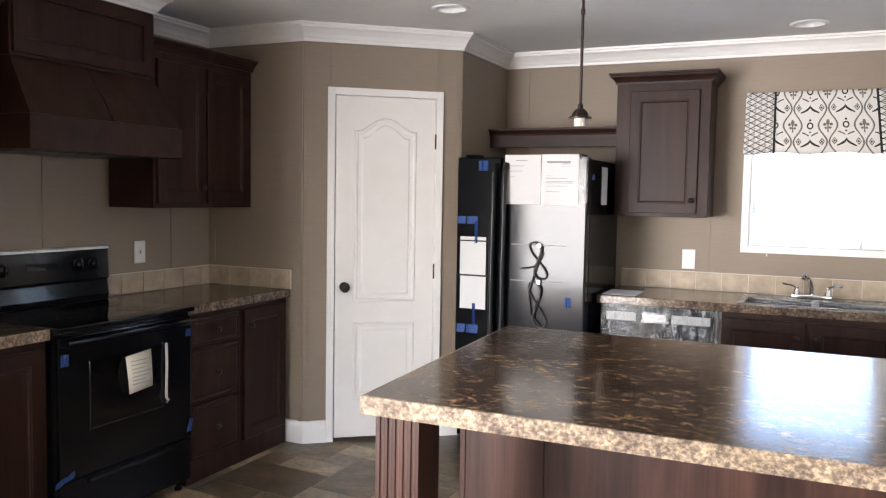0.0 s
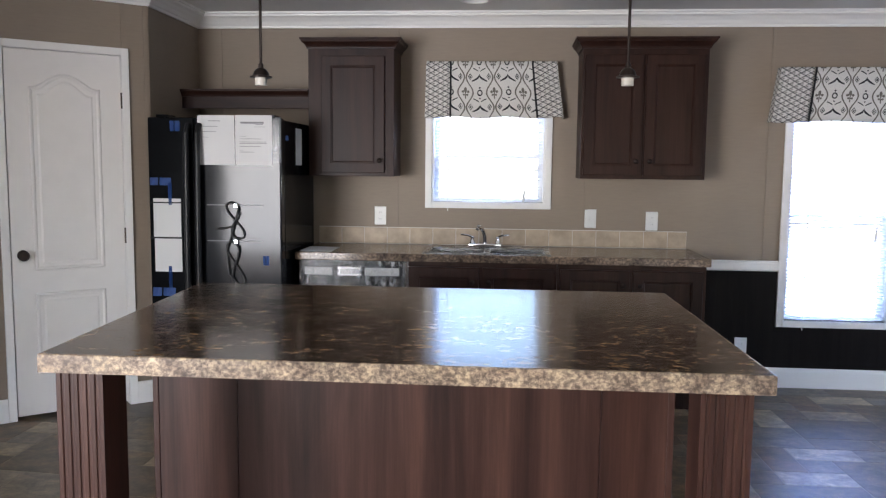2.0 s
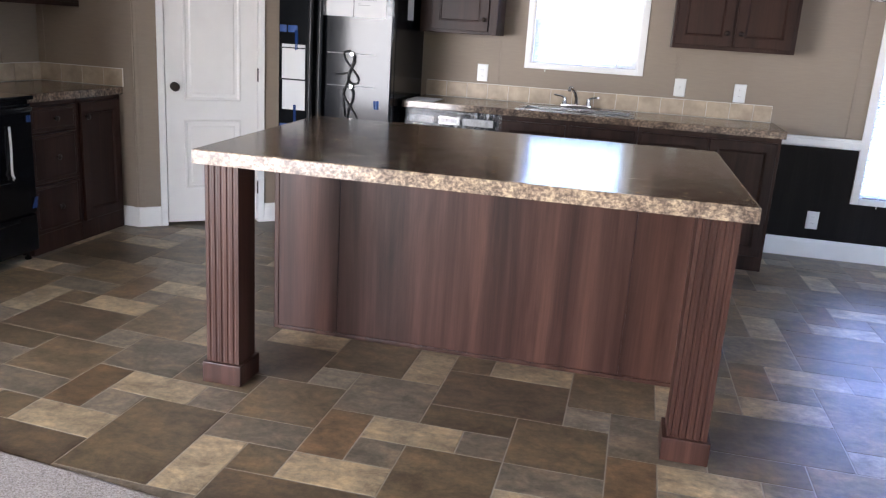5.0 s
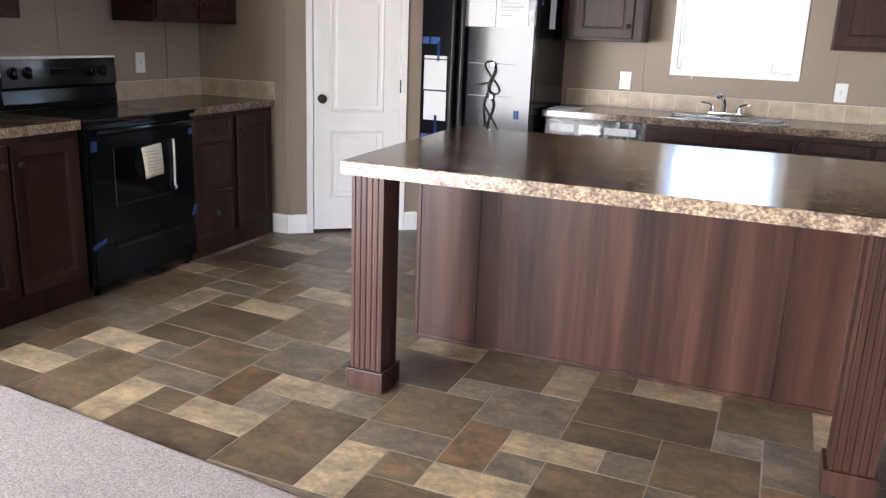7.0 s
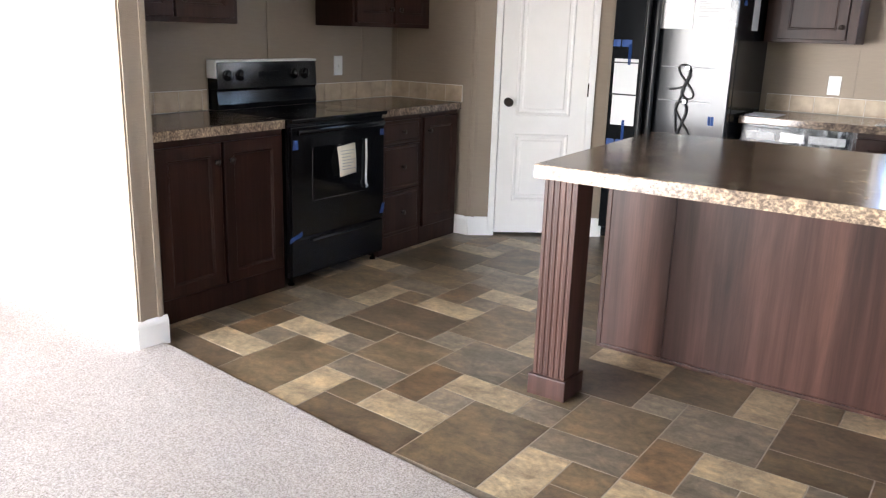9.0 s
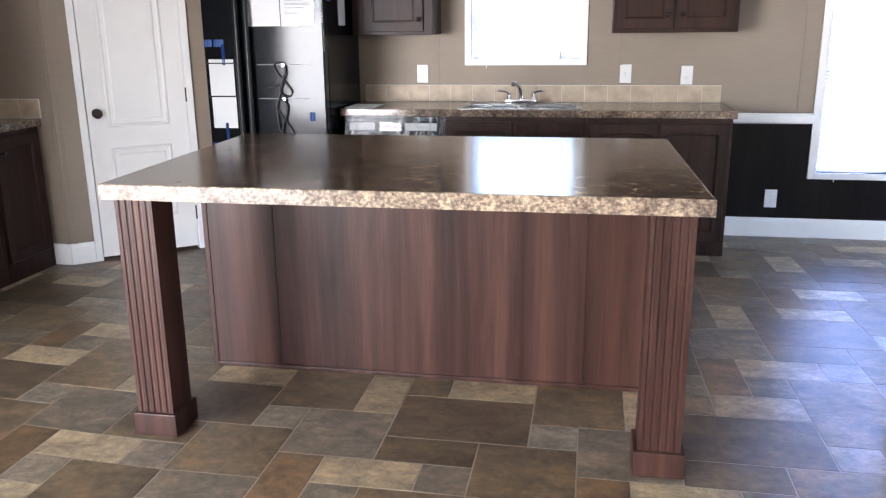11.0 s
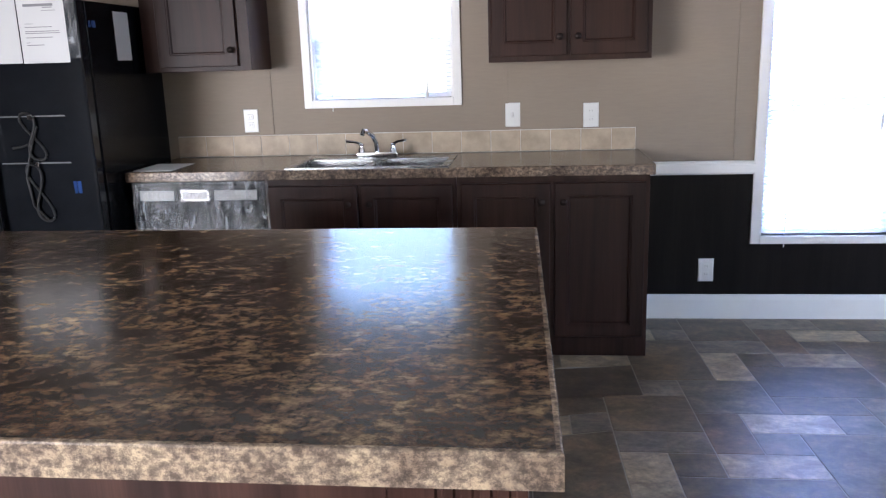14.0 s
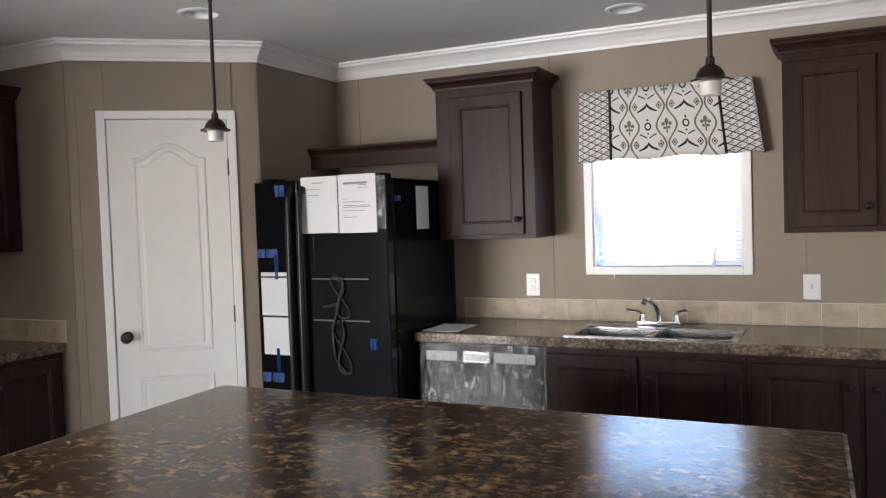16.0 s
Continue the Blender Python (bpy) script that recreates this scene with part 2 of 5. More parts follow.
def glass_material():
    m = bpy.data.materials.new("window_glass")
    m.use_nodes = True
    b = m.node_tree.nodes["Principled BSDF"]
    b.inputs["Transmission Weight"].default_value, b.inputs["Roughness"].default_value = 1.0, 0.0
    b.inputs["IOR"].default_value = 1.05
    return m


M_GLASS = glass_material()


def film_material():
    """Creased clear plastic film."""
    m = bpy.data.materials.new("clear_plastic_film")
    m.use_nodes = True
    nt = m.node_tree
    b = nt.nodes["Principled BSDF"]
    b.inputs["Base Color"].default_value, b.inputs["Roughness"].default_value = (0.75, 0.76, 0.78, 1), 0.22
    n = texture(nt, "NOISE", 26.0, (1, 1, 0.35), 5.0, 0.65, False, 1.2)
    bp = nt.nodes.new("ShaderNodeBump")
    bp.inputs["Strength"].default_value, bp.inputs["Distance"].default_value = 0.9, 0.02
    nt.links.new(n.outputs["Fac"], bp.inputs["Height"])
    nt.links.new(bp.outputs[0], b.inputs["Normal"])
    r = ramp(nt, [(0.42, (0.05, 0.05, 0.05)), (0.68, (0.42, 0.42, 0.42))])
    nt.links.new(n.outputs["Fac"], r.inputs["Fac"])
    nt.links.new(r.outputs[0], b.inputs["Alpha"])
    return m


M_FILM = film_material()


def carpet_material():
    m = bpy.data.materials.new("beige_carpet")
    m.use_nodes = True
    nt = m.node_tree
    b = nt.nodes["Principled BSDF"]
    n1 = texture(nt, "NOISE", 1.3, (1, 1, 1), 3.0, 0.6, False)
    n2 = texture(nt, "NOISE", 150.0, (1, 1, 1), 4.0, 0.8, False)
    r = ramp(nt, [(0.36, (0.24, 0.208, 0.19)), (0.5, (0.43, 0.388, 0.360)), (0.64, (0.60, 0.555, 0.525))])
    nt.links.new(n2.outputs["Fac"], r.inputs["Fac"])
    r1 = ramp(nt, [(0.35, (0.9, 0.9, 0.9)), (0.65, (1.06, 1.06, 1.06))])
    nt.links.new(n1.outputs["Fac"], r1.inputs["Fac"])
    nt.links.new(mix(nt, r.outputs[0], r1.outputs[0], 1.0, "MULTIPLY"), b.inputs["Base Color"])
    b.inputs["Roughness"].default_value = 1.0
    b.inputs["Specular IOR Level"].default_value = 0.1
    bp = nt.nodes.new("ShaderNodeBump")
    bp.inputs["Strength"].default_value, bp.inputs["Distance"].default_value = 1.0, 0.012
    nt.links.new(n2.outputs["Fac"], bp.inputs["Height"])
    nt.links.new(bp.outputs[0], b.inputs["Normal"])
    return m


M_CARPET = carpet_material()


def travertine():
    m = surface("tumbled_stone_tile", (0.40, 0.315, 0.225), 0.5, vary=0.3, scale=9, bump=0.2, bump_scale=60)
    return m


M_STONE = travertine()
M_STONEGROUT = surface("pale_grout", (0.62, 0.59, 0.54), 0.85)


def math_node(nt, op, a, b=None):
    n = nt.nodes.new("ShaderNodeMath")
    n.operation = op
    for k, v in enumerate((a, b)):
        if v is None:
            continue
        if isinstance(v, (int, float)):
            n.inputs[k].default_value = v
        else:
            nt.links.new(v, n.inputs[k])
    return n.outputs[0]


def fabric(name, lattice):
    """Cream curtain cloth printed with black and taupe ogees, or with a black lattice."""
    m = bpy.data.materials.new(name)
    m.use_nodes = True
    nt = m.node_tree
    b = nt.nodes["Principled BSDF"]
    tc = nt.nodes.new("ShaderNodeTexCoord")
    sep = nt.nodes.new("ShaderNodeSeparateXYZ")
    nt.links.new(tc.outputs["UV"], sep.inputs[0])
    u, v = sep.outputs[0], sep.outputs[1]
    cream, black, taupe = (0.64, 0.625, 0.585), (0.012, 0.012, 0.014), (0.15, 0.135, 0.115)
    if lattice:
        a = math_node(nt, "ADD", math_node(nt, "MULTIPLY", u, 50.0), math_node(nt, "MULTIPLY", v, 92.0))
        c = math_node(nt, "SUBTRACT", math_node(nt, "MULTIPLY", u, 50.0), math_node(nt, "MULTIPLY", v, 92.0))
        g = math_node(nt, "MINIMUM", math_node(nt, "ABSOLUTE", math_node(nt, "SINE", a)), math_node(nt, "ABSOLUTE", math_node(nt, "SINE", c)))
        dot = math_node(nt, "MULTIPLY", math_node(nt, "ABSOLUTE", math_node(nt, "SINE", math_node(nt, "ADD", a, 0.5))),
                        math_node(nt, "ABSOLUTE", math_node(nt, "SINE", math_node(nt, "ADD", c, 0.5))))
        line = math_node(nt, "LESS_THAN", g, 0.25)
        col = mix(nt, cream, black, line)
        col = mix(nt, col, taupe, math_node(nt, "GREATER_THAN", dot, 0.9))
    else:
        pu, pv = 0.093, 0.195

        def op(kind, *args):
            return math_node(nt, kind, *args)

        def square(x):
            return op("MULTIPLY", x, x)

        def spot(x, y, radius):
            return op("LESS_THAN", op("SQRT", op("ADD", square(x), square(y))), radius)

        def wrapped(x):
            """Height from the nearest repeat of a motif."""
            return op("SUBTRACT", op("MULTIPLY", op("FRACT", op("ADD", op("DIVIDE", x, pv), 10.5)), pv), pv / 2)
        a = op("PINGPONG", op("ADD", u, 1.506), pu)                  # from the ring column
        la = op("SUBTRACT", pu, a)                                   # from the leaf column
        w = wrapped(op("SUBTRACT", v, 0.163))
        wb, wd = wrapped(op("SUBTRACT", v, 0.277)), wrapped(op("SUBTRACT", v, 0.265))
        root = op("SQRT", a)
        ring = op("LESS_THAN", op("ABSOLUTE", op("SUBTRACT", op("SQRT", op("ADD", square(a), op("MULTIPLY", square(w), 0.75))), 0.0140)), 0.0036)
        bead = op("LESS_THAN", op("ADD", a, op("ABSOLUTE", op("SUBTRACT", w, 0.032))), 0.0075)
        drop = op("LESS_THAN", op("ADD", a, op("ABSOLUTE", op("ADD", w, 0.036))), 0.0060)
        brow = op("LESS_THAN", op("ABSOLUTE", op("ADD", wb, op("MULTIPLY", root, 0.180))), op("SUBTRACT", 0.0092, op("MULTIPLY", a, 0.11)))
        brow = op("MULTIPLY", brow, op("LESS_THAN", a, 0.050))
        cup = op("LESS_THAN", op("ABSOLUTE", op("SUBTRACT", op("ADD", w, 0.070), op("MULTIPLY", root, 0.150))), 0.0036)
        cup = op("MULTIPLY", cup, op("MULTIPLY", op("LESS_THAN", a, 0.042), op("GREATER_THAN", a, 0.006)))
        swell = op("COSINE", op("MULTIPLY", w, math.pi / pv))
        swell = op("ADD", op("MULTIPLY", square(swell), 0.043), 0.006)
        ogee = op("LESS_THAN", op("ABSOLUTE", op("SUBTRACT", la, swell)), 0.0048)
        frond = op("LESS_THAN", op("ADD", op("MULTIPLY", square(la), 3.4), square(op("SUBTRACT", w, 0.016))), 0.00030)
        side = spot(op("SUBTRACT", la, 0.017), op("SUBTRACT", w, 0.004), 0.0088)
        foot = spot(op("SUBTRACT", la, 0.011), op("ADD", w, 0.016), 0.0070)
        stalk = op("MULTIPLY", op("LESS_THAN", la, 0.0036), op("LESS_THAN", op("ABSOLUTE", op("ADD", w, 0.016)), 0.026))
        dia = op("ADD", op("ABSOLUTE", op("SUBTRACT", la, 0.032)), op("MULTIPLY", op("ABSOLUTE", wd), 0.72))
        dring = op("LESS_THAN", op("ABSOLUTE", op("SUBTRACT", dia, 0.0130)), 0.0024)
        dcore = op("LESS_THAN", dia, 0.0062)
        col = cream
        for shape in (ogee, frond, side, foot, stalk):
            col = mix(nt, col, taupe, shape)
        for shape in (ring, bead, drop, brow, cup, dring, dcore):
            col = mix(nt, col, black, shape)
    weave = texture(nt, "NOISE", 700.0, (1, 1, 1), 1.0, 0.5, False)
    r = ramp(nt, [(0.3, (0.85, 0.85, 0.85)), (0.7, (1.08, 1.08, 1.08))])
    nt.links.new(weave.outputs["Fac"], r.inputs["Fac"])
    nt.links.new(mix(nt, col, r.outputs[0], 1.0, "MULTIPLY"), b.inputs["Base Color"])
    b.inputs["Roughness"].default_value = 0.9
    return m


M_OGEE, M_LATTICE = fabric("ogee_print_cloth", False), fabric("lattice_print_cloth", True)
M_PIPING = surface("black_braid", (0.015, 0.015, 0.016), 0.9)

# ---------- building helpers ----------
BASE = {}


def box(bm, x0, y0, z0, x1, y1, z1, bevel=0.0):
    """An upright box between two corners, with bevelled edges if asked for."""
    vs = [bm.verts.new((x, y, z)) for x in (x0, x1) for y in (y0, y1) for z in (z0, z1)]
    fs = [bm.faces.new([vs[k] for k in q]) for q in ((0, 1, 3, 2), (4, 6, 7, 5), (0, 4, 5, 1), (2, 3, 7, 6), (0, 2, 6, 4), (1, 5, 7, 3))]
    if bevel:
        es = {e for f in fs for e in f.edges}
        bmesh.ops.bevel(bm, geom=list(es), offset=bevel, segments=2, affect="EDGES", profile=0.6)
    return bm


def slab(*args, bevel=0.0):
    return box(bmesh.new(), *args, bevel=bevel)


def nested(bm, o, u, v, n, w, h, loops):
    """A panel built of nested rectangles: each loop is (inset, height above the plane o); the last one is closed."""
    o, u, v, n = Vector(o), Vector(u), Vector(v), Vector(n)
    rings = []
    for inset, d in loops:
        a, b = inset if isinstance(inset, tuple) else (inset, inset)
        rings.append([bm.verts.new(o + u * x + v * y + n * d) for x, y in ((a, b), (w - a, b), (w - a, h - b), (a, h - b))])
    for p, q in zip(rings, rings[1:]):
        for k in range(4):
            bm.faces.new((p[k], p[(k + 1) % 4], q[(k + 1) % 4], q[k]))
    bm.faces.new(rings[-1])
    return bm


def lathe(bm, o, axis, profile, seg=20, caps=True):
    """A turned shape: profile of (radius, height along axis)."""
    o, axis = Vector(o), Vector(axis).normalized()
    a = axis.orthogonal().normalized()
    b = axis.cross(a)
    rings = []
    for r, hgt in profile:
        rings.append([bm.verts.new(o + axis * hgt + (a * math.cos(2 * math.pi * k / seg) + b * math.sin(2 * math.pi * k / seg)) * max(r, 1e-4)) for k in range(seg)])
    for p, q in zip(rings, rings[1:]):
        for k in range(seg):
            bm.faces.new((p[k], p[(k + 1) % seg], q[(k + 1) % seg], q[k]))
    if caps:
        bm.faces.new(rings[0][::-1])
        bm.faces.new(rings[-1])
    return bm


def tube(bm, pts, r, seg=10):
    """A round bar along a line of points."""
    pts = [Vector(p) for p in pts]
    rings = []
    for k, p in enumerate(pts):
        d = (pts[min(k + 1, len(pts) - 1)] - pts[max(k - 1, 0)]).normalized()
        a = d.cross(Vector((0.31, 0.17, 0.93))).normalized()
        b = d.cross(a)
        rings.append([bm.verts.new(p + (a * math.cos(2 * math.pi * j / seg) + b * math.sin(2 * math.pi * j / seg)) * r) for j in range(seg)])
    for p, q in zip(rings, rings[1:]):
        for j in range(seg):
            bm.faces.new((p[j], p[(j + 1) % seg], q[(j + 1) % seg], q[j]))
    bm.faces.new(rings[0][::-1])
    bm.faces.new(rings[-1])
    return bm


def extrude_profile(bm, pts, a, b, out, up=(0, 0, 1)):
    """A moulding: profile of (out, up) run from a to b."""
    a, b, out, up = Vector(a), Vector(b), Vector(out), Vector(up)
    ra = [bm.verts.new(a + out * x + up * y) for x, y in pts]
    rb = [bm.verts.new(b + out * x + up * y) for x, y in pts]
    n = len(pts)
    for k in range(n):
        bm.faces.new((ra[k], ra[(k + 1) % n], rb[(k + 1) % n], rb[k]))
    bm.faces.new(ra[::-1])
    bm.faces.new(rb)
    return bm


def mesh_of(name, bm, material, smooth=False):
    bmesh.ops.recalc_face_normals(bm, faces=bm.faces[:])
    me = bpy.data.meshes.new(name)
    bm.to_mesh(me)
    bm.free()
    me.materials.append(material)
    if smooth:
        for p in me.polygons:
            p.use_smooth = True
        me.set_sharp_from_angle(angle=radians(40))
    return me


def thing(name, base, label, category, group="", turn=0.0):
    """An Empty at the base of a thing. Parts are given in world metres, or in its own metres if it is turned."""
    ob = new(name)
    ob.empty_display_size = 0.1
    ob.matrix_world = pose(*base, 0, 0, turn)
    BASE[ob.name] = Vector((0, 0, 0)) if turn else Vector(base)
    return tagged(ob, label, category, group)


def part(name, bm, material, parent, label="", smooth=False):
    shift = BASE[parent.name]
    bmesh.ops.translate(bm, verts=bm.verts[:], vec=-shift)
    ob = new(name, mesh_of(name, bm, material, smooth))
    ob.parent = parent
    BASE[ob.name] = shift
    return tagged(ob, label)


def single(name, bm, material, label, category, group="", kind="", smooth=False):
    """A thing that is one mesh; its origin goes to the middle of its underside."""
    lo = Vector([min(v.co[k] for v in bm.verts) for k in range(3)])
    hi = Vector([max(v.co[k] for v in bm.verts) for k in range(3)])
    base = Vector(((lo.x + hi.x) / 2, (lo.y + hi.y) / 2, lo.z))
    bmesh.ops.translate(bm, verts=bm.verts[:], vec=-base)
    ob = new(name, mesh_of(name, bm, material, smooth))
    ob.location = base
    BASE[ob.name] = base
    return tagged(ob, label, category, group, kind)

# ---------- the large structure ----------
H = 2.45            # ceiling height
NORTH = 5.63        # window wall
WEST = -2.83       # range wall
EAST, SOUTH, FAR_WEST = 4.75, -2.70, -7.0
A, B = Vector((-2.13, 4.268)), Vector((-1.395, 4.862))   # ends of the slanting pantry wall
DIAG = (B - A).normalized()
DIAG_N = Vector((DIAG.y, -DIAG.x))                      # towards the kitchen
DIAG_TURN = math.degrees(math.atan2(DIAG.y, DIAG.x))
EDGE = Vector((-2.062, 1.708))                           # where carpet meets tile at the wall end
SLOPE = -0.106


def wall_run(bm, a, b, thick, holes=(), z0=0.0, z1=H):
    """A wall from a to b whose thickness lies to the left of that direction; holes are (from, to, sill, head) along it."""
    a, b = Vector(a), Vector(b)
    d = (b - a).normalized()
    n = Vector((-d.y, d.x))
    length = (b - a).length

    def piece(s0, s1, lo, hi):
        if s1 - s0 < 1e-4 or hi - lo < 1e-4:
            return
        q = [a + d * s0, a + d * s1, a + d * s1 + n * thick, a + d * s0 + n * thick]
        lo4, hi4 = [bm.verts.new((*p, lo)) for p in q], [bm.verts.new((*p, hi)) for p in q]
        bm.faces.new(lo4[::-1])
        bm.faces.new(hi4)
        for k in range(4):
            bm.faces.new((lo4[k], lo4[(k + 1) % 4], hi4[(k + 1) % 4], hi4[k]))
    s = 0.0
    for s0, s1, lo, hi in sorted(holes):
        piece(s, s0, z0, z1)
        piece(s0, s1, z0, lo)
        piece(s0, s1, hi, z1)
        s = s1
    piece(s, length, z0, z1)
    return bm


def structure(name, bm, material, label, smooth=False):
    ob = new(name, mesh_of(name, bm, material, smooth))
    BASE[ob.name] = Vector((0, 0, 0))
    return tagged(ob, label, name.split("_")[0], kind="structure")


WIN1 = (0.205, 0.962, 1.205, 2.06)     # clear opening: x from, x to, sill, head
WIN2 = (2.545, 3.215, 0.45, 2.05)
WIN3 = (3.315, 3.985, 0.45, 2.05)
holes = [(w[0] - FAR_WEST, w[1] - FAR_WEST, w[2], w[3]) for w in (WIN1, WIN2, WIN3)]
structure("wall_north", wall_run(bmesh.new(), (FAR_WEST, NORTH), (EAST, NORTH), 0.13, holes), M_WALL, "taupe vinyl wall with kitchen and dining windows")
structure("wall_alcove", wall_run(bmesh.new(), (B.x, NORTH - 0.001), (B.x, B.y + 0.002), -0.1), M_WALL, "taupe side wall beside the refrigerator")
structure("wall_pantry", wall_run(bmesh.new(), A, B, 0.1, [(0.164, 0.798, 0.0, 2.072)]), M_WALL, "slanting taupe wall around the pantry door")
structure("wall_return", wall_run(bmesh.new(), (WEST, A.y), A, 0.1), M_WALL, "short taupe wall at the end of the range counter")
structure("wall_west", wall_run(bmesh.new(), (WEST, 1.70), (WEST, A.y + 0.1), 0.1), M_WALL, "taupe vinyl wall behind the range")
stub_far = EDGE + Vector((-1, 0.055)).normalized() * 4.95
structure("wall_divider", wall_run(bmesh.new(), EDGE, stub_far, 0.127), M_WALL, "taupe wall end between living room and kitchen")
# The first hole is added along with its fill lamp.
south_holes = [(EAST - 3.7, EAST - 2.0, 0.5, 2.0), (EAST + 1.5, EAST + 4.55, 0.08, 2.05)]
structure("wall_south", wall_run(bmesh.new(), (EAST, SOUTH), (FAR_WEST, SOUTH), 0.13, south_holes), M_WALL, "taupe front wall of the living room with windows")
# The east opening is added for the dining fill lamp.
structure("wall_east", wall_run(bmesh.new(), (EAST, NORTH), (EAST, SOUTH), -0.13, [(1.1, 2.0, 0.1, 2.05)]), M_WALL, "unseen taupe end wall with an opening added for light")
structure("wall_far_west", wall_run(bmesh.new(), (FAR_WEST, SOUTH), (FAR_WEST, NORTH), -0.13), M_WALL, "taupe end wall of the living room")
CANS = [(-1.19, 4.22), (0.50, 5.22)]     # recessed lights


def ceiling_slab():
    bm = bmesh.new()
    r, x, y0, y1 = 0.067, FAR_WEST - 0.1, SOUTH - 0.1, NORTH + 0.13
    for cx, cy in CANS:
        box(bm, x, y0, H, cx - r, y1, H + 0.12)
        box(bm, cx - r, y0, H, cx + r, cy - r, H + 0.12)
        box(bm, cx - r, cy + r, H, cx + r, y1, H + 0.12)
        x = cx + r
    box(bm, x, y0, H, EAST + 0.1, y1, H + 0.12)
    structure("ceiling", bm, M_CEIL, "white lightly textured ceiling")


ceiling_slab()
floor = structure("floor", slab(-2.9, 0.9, -0.1, EAST, NORTH, -0.0012), M_GROUT, "slate-look tile floor in brown and tan")


def carpet():
    bm = bmesh.new()
    y_at = lambda x: EDGE.y + (x - EDGE.x) * SLOPE
    cols = 60
    top = []
    for k in range(cols + 1):
        x = FAR_WEST + (EAST - FAR_WEST) * k / cols
        y = y_at(max(x, EDGE.x)) + 0.003 * math.sin(9.0 * x) if x >= EDGE.x - 0.05 else 1.70
        top.append((x, y))
    lo = [bm.verts.new((x, y, -0.05)) for x, y in top]
    hi = [bm.verts.new((x, y - 0.004, 0.004)) for x, y in top]
    pile = [bm.verts.new((x, y - 0.02, 0.011)) for x, y in top]
    back = [bm.verts.new((x, SOUTH, 0.011)) for x, y in top]
    for k in range(cols):
        for p, q in ((lo, hi), (hi, pile), (pile, back)):
            bm.faces.new((p[k], p[k + 1], q[k + 1], q[k]))
    structure("floor_carpet", bm, M_CARPET, "pale beige cut-pile carpet in the living room")


carpet()

# wainscot, chair rail, baseboards
wains = bmesh.new()
for q in ((1.915, 0.13, EAST, 0.405), (1.915, 0.405, 2.498, 0.775), (4.038, 0.405, EAST, 0.775)):
    box(wains, q[0], NORTH - 0.006, q[1], q[2], NORTH, q[3])
structure("wall_wainscot", wains, M_WAINSCOT, "dark brown wainscot panelling under the rail")


def trim_run(name, a, b, out, prof, label, z=0.0):
    bm = bmesh.new()
    extrude_profile(bm, prof, (*a, z), (*b, z), (*out, 0))
    return structure(name, bm, M_WHITE, label)


BASEBOARD = [(0, 0), (0.014, 0), (0.014, 0.105), (0.011, 0.118), (0.005, 0.13), (0, 0.132)]
RAIL = [(0, 0), (0.010, 0.003), (0.016, 0.012), (0.016, 0.05), (0.010, 0.060), (0.010, 0.068), (0, 0.072)]
CROWN = [(0, 0), (0.012, 0.0), (0.014, 0.014), (0.020, 0.020), (0.030, 0.040), (0.050, 0.062), (0.068, 0.072), (0.070, 0.084), (0.082, 0.086), (0.084, 0.098), (0, 0.098)]
up_n, right_n = Vector((0, -1)), Vector((1, 0))
trim_run("baseboard_north", (1.912, NORTH - 0.007), (EAST, NORTH - 0.007), up_n, BASEBOARD, "white painted baseboard under the wainscot")
trim_run("trim_chair_rail", (1.916, NORTH - 0.004), (2.505, NORTH - 0.004), up_n, RAIL, "white chair rail above dark wainscot", 0.775)
trim_run("trim_chair_rail_east", (4.03, NORTH - 0.004), (EAST, NORTH - 0.004), up_n, RAIL, "white chair rail above dark wainscot", 0.775)
dn = DIAG_N
trim_run("baseboard_pantry_a", A - DIAG * 0.0 + dn * 0.0005, A + DIAG * 0.135, dn, BASEBOARD, "white baseboard beside the pantry door")
trim_run("baseboard_pantry_b", A + DIAG * 0.827, B, dn, BASEBOARD, "white baseboard beside the pantry door")
trim_run("baseboard_return", (-2.268, A.y), A + Vector((0.004, 0)), up_n, BASEBOARD, "white baseboard at the counter end")
sd = (stub_far - EDGE).normalized()
sn = Vector((-sd.y, sd.x))
S0, S1 = EDGE, EDGE + sn * 0.127
trim_run("baseboard_divider_end", S0 - sn * 0.014, S1 + sn * 0.014, -sd, BASEBOARD, "white baseboard wrapping the wall end")
trim_run("baseboard_divider", S1, stub_far + sn * 0.127, sn, BASEBOARD, "white baseboard along the living room wall")
trim_run("trim_crown_north", (B.x + 0.0, NORTH), (EAST, NORTH), up_n, CROWN, "white crown moulding", H - 0.098)
trim_run("trim_crown_alcove", (B.x, NORTH), (B.x, B.y + 0.0), right_n, CROWN, "white crown moulding", H - 0.098)


def crown_mitred(name, line, outs):
    """Crown moulding run round corners, with mitred joints."""
    bm = bmesh.new()
    rings = []
    for k, p in enumerate(line):
        if k == 0:
            o = Vector(outs[0])
        elif k == len(line) - 1:
            o = Vector(outs[-1])
        else:
            a, b = Vector(outs[k - 1]), Vector(outs[k])
            o = (a + b) / (1 + a.dot(b))
        rings.append([bm.verts.new((p[0] + o.x * x, p[1] + o.y * x, H - 0.098 + z)) for x, z in CROWN])
    n = len(CROWN)
    for p, q in zip(rings, rings[1:]):
        for k in range(n):
            bm.faces.new((p[k], p[(k + 1) % n], q[(k + 1) % n], q[k]))
    bm.faces.new(rings[0][::-1])
    bm.faces.new(rings[-1])
    structure(name, bm, M_WHITE, "white crown moulding round the pantry corner")


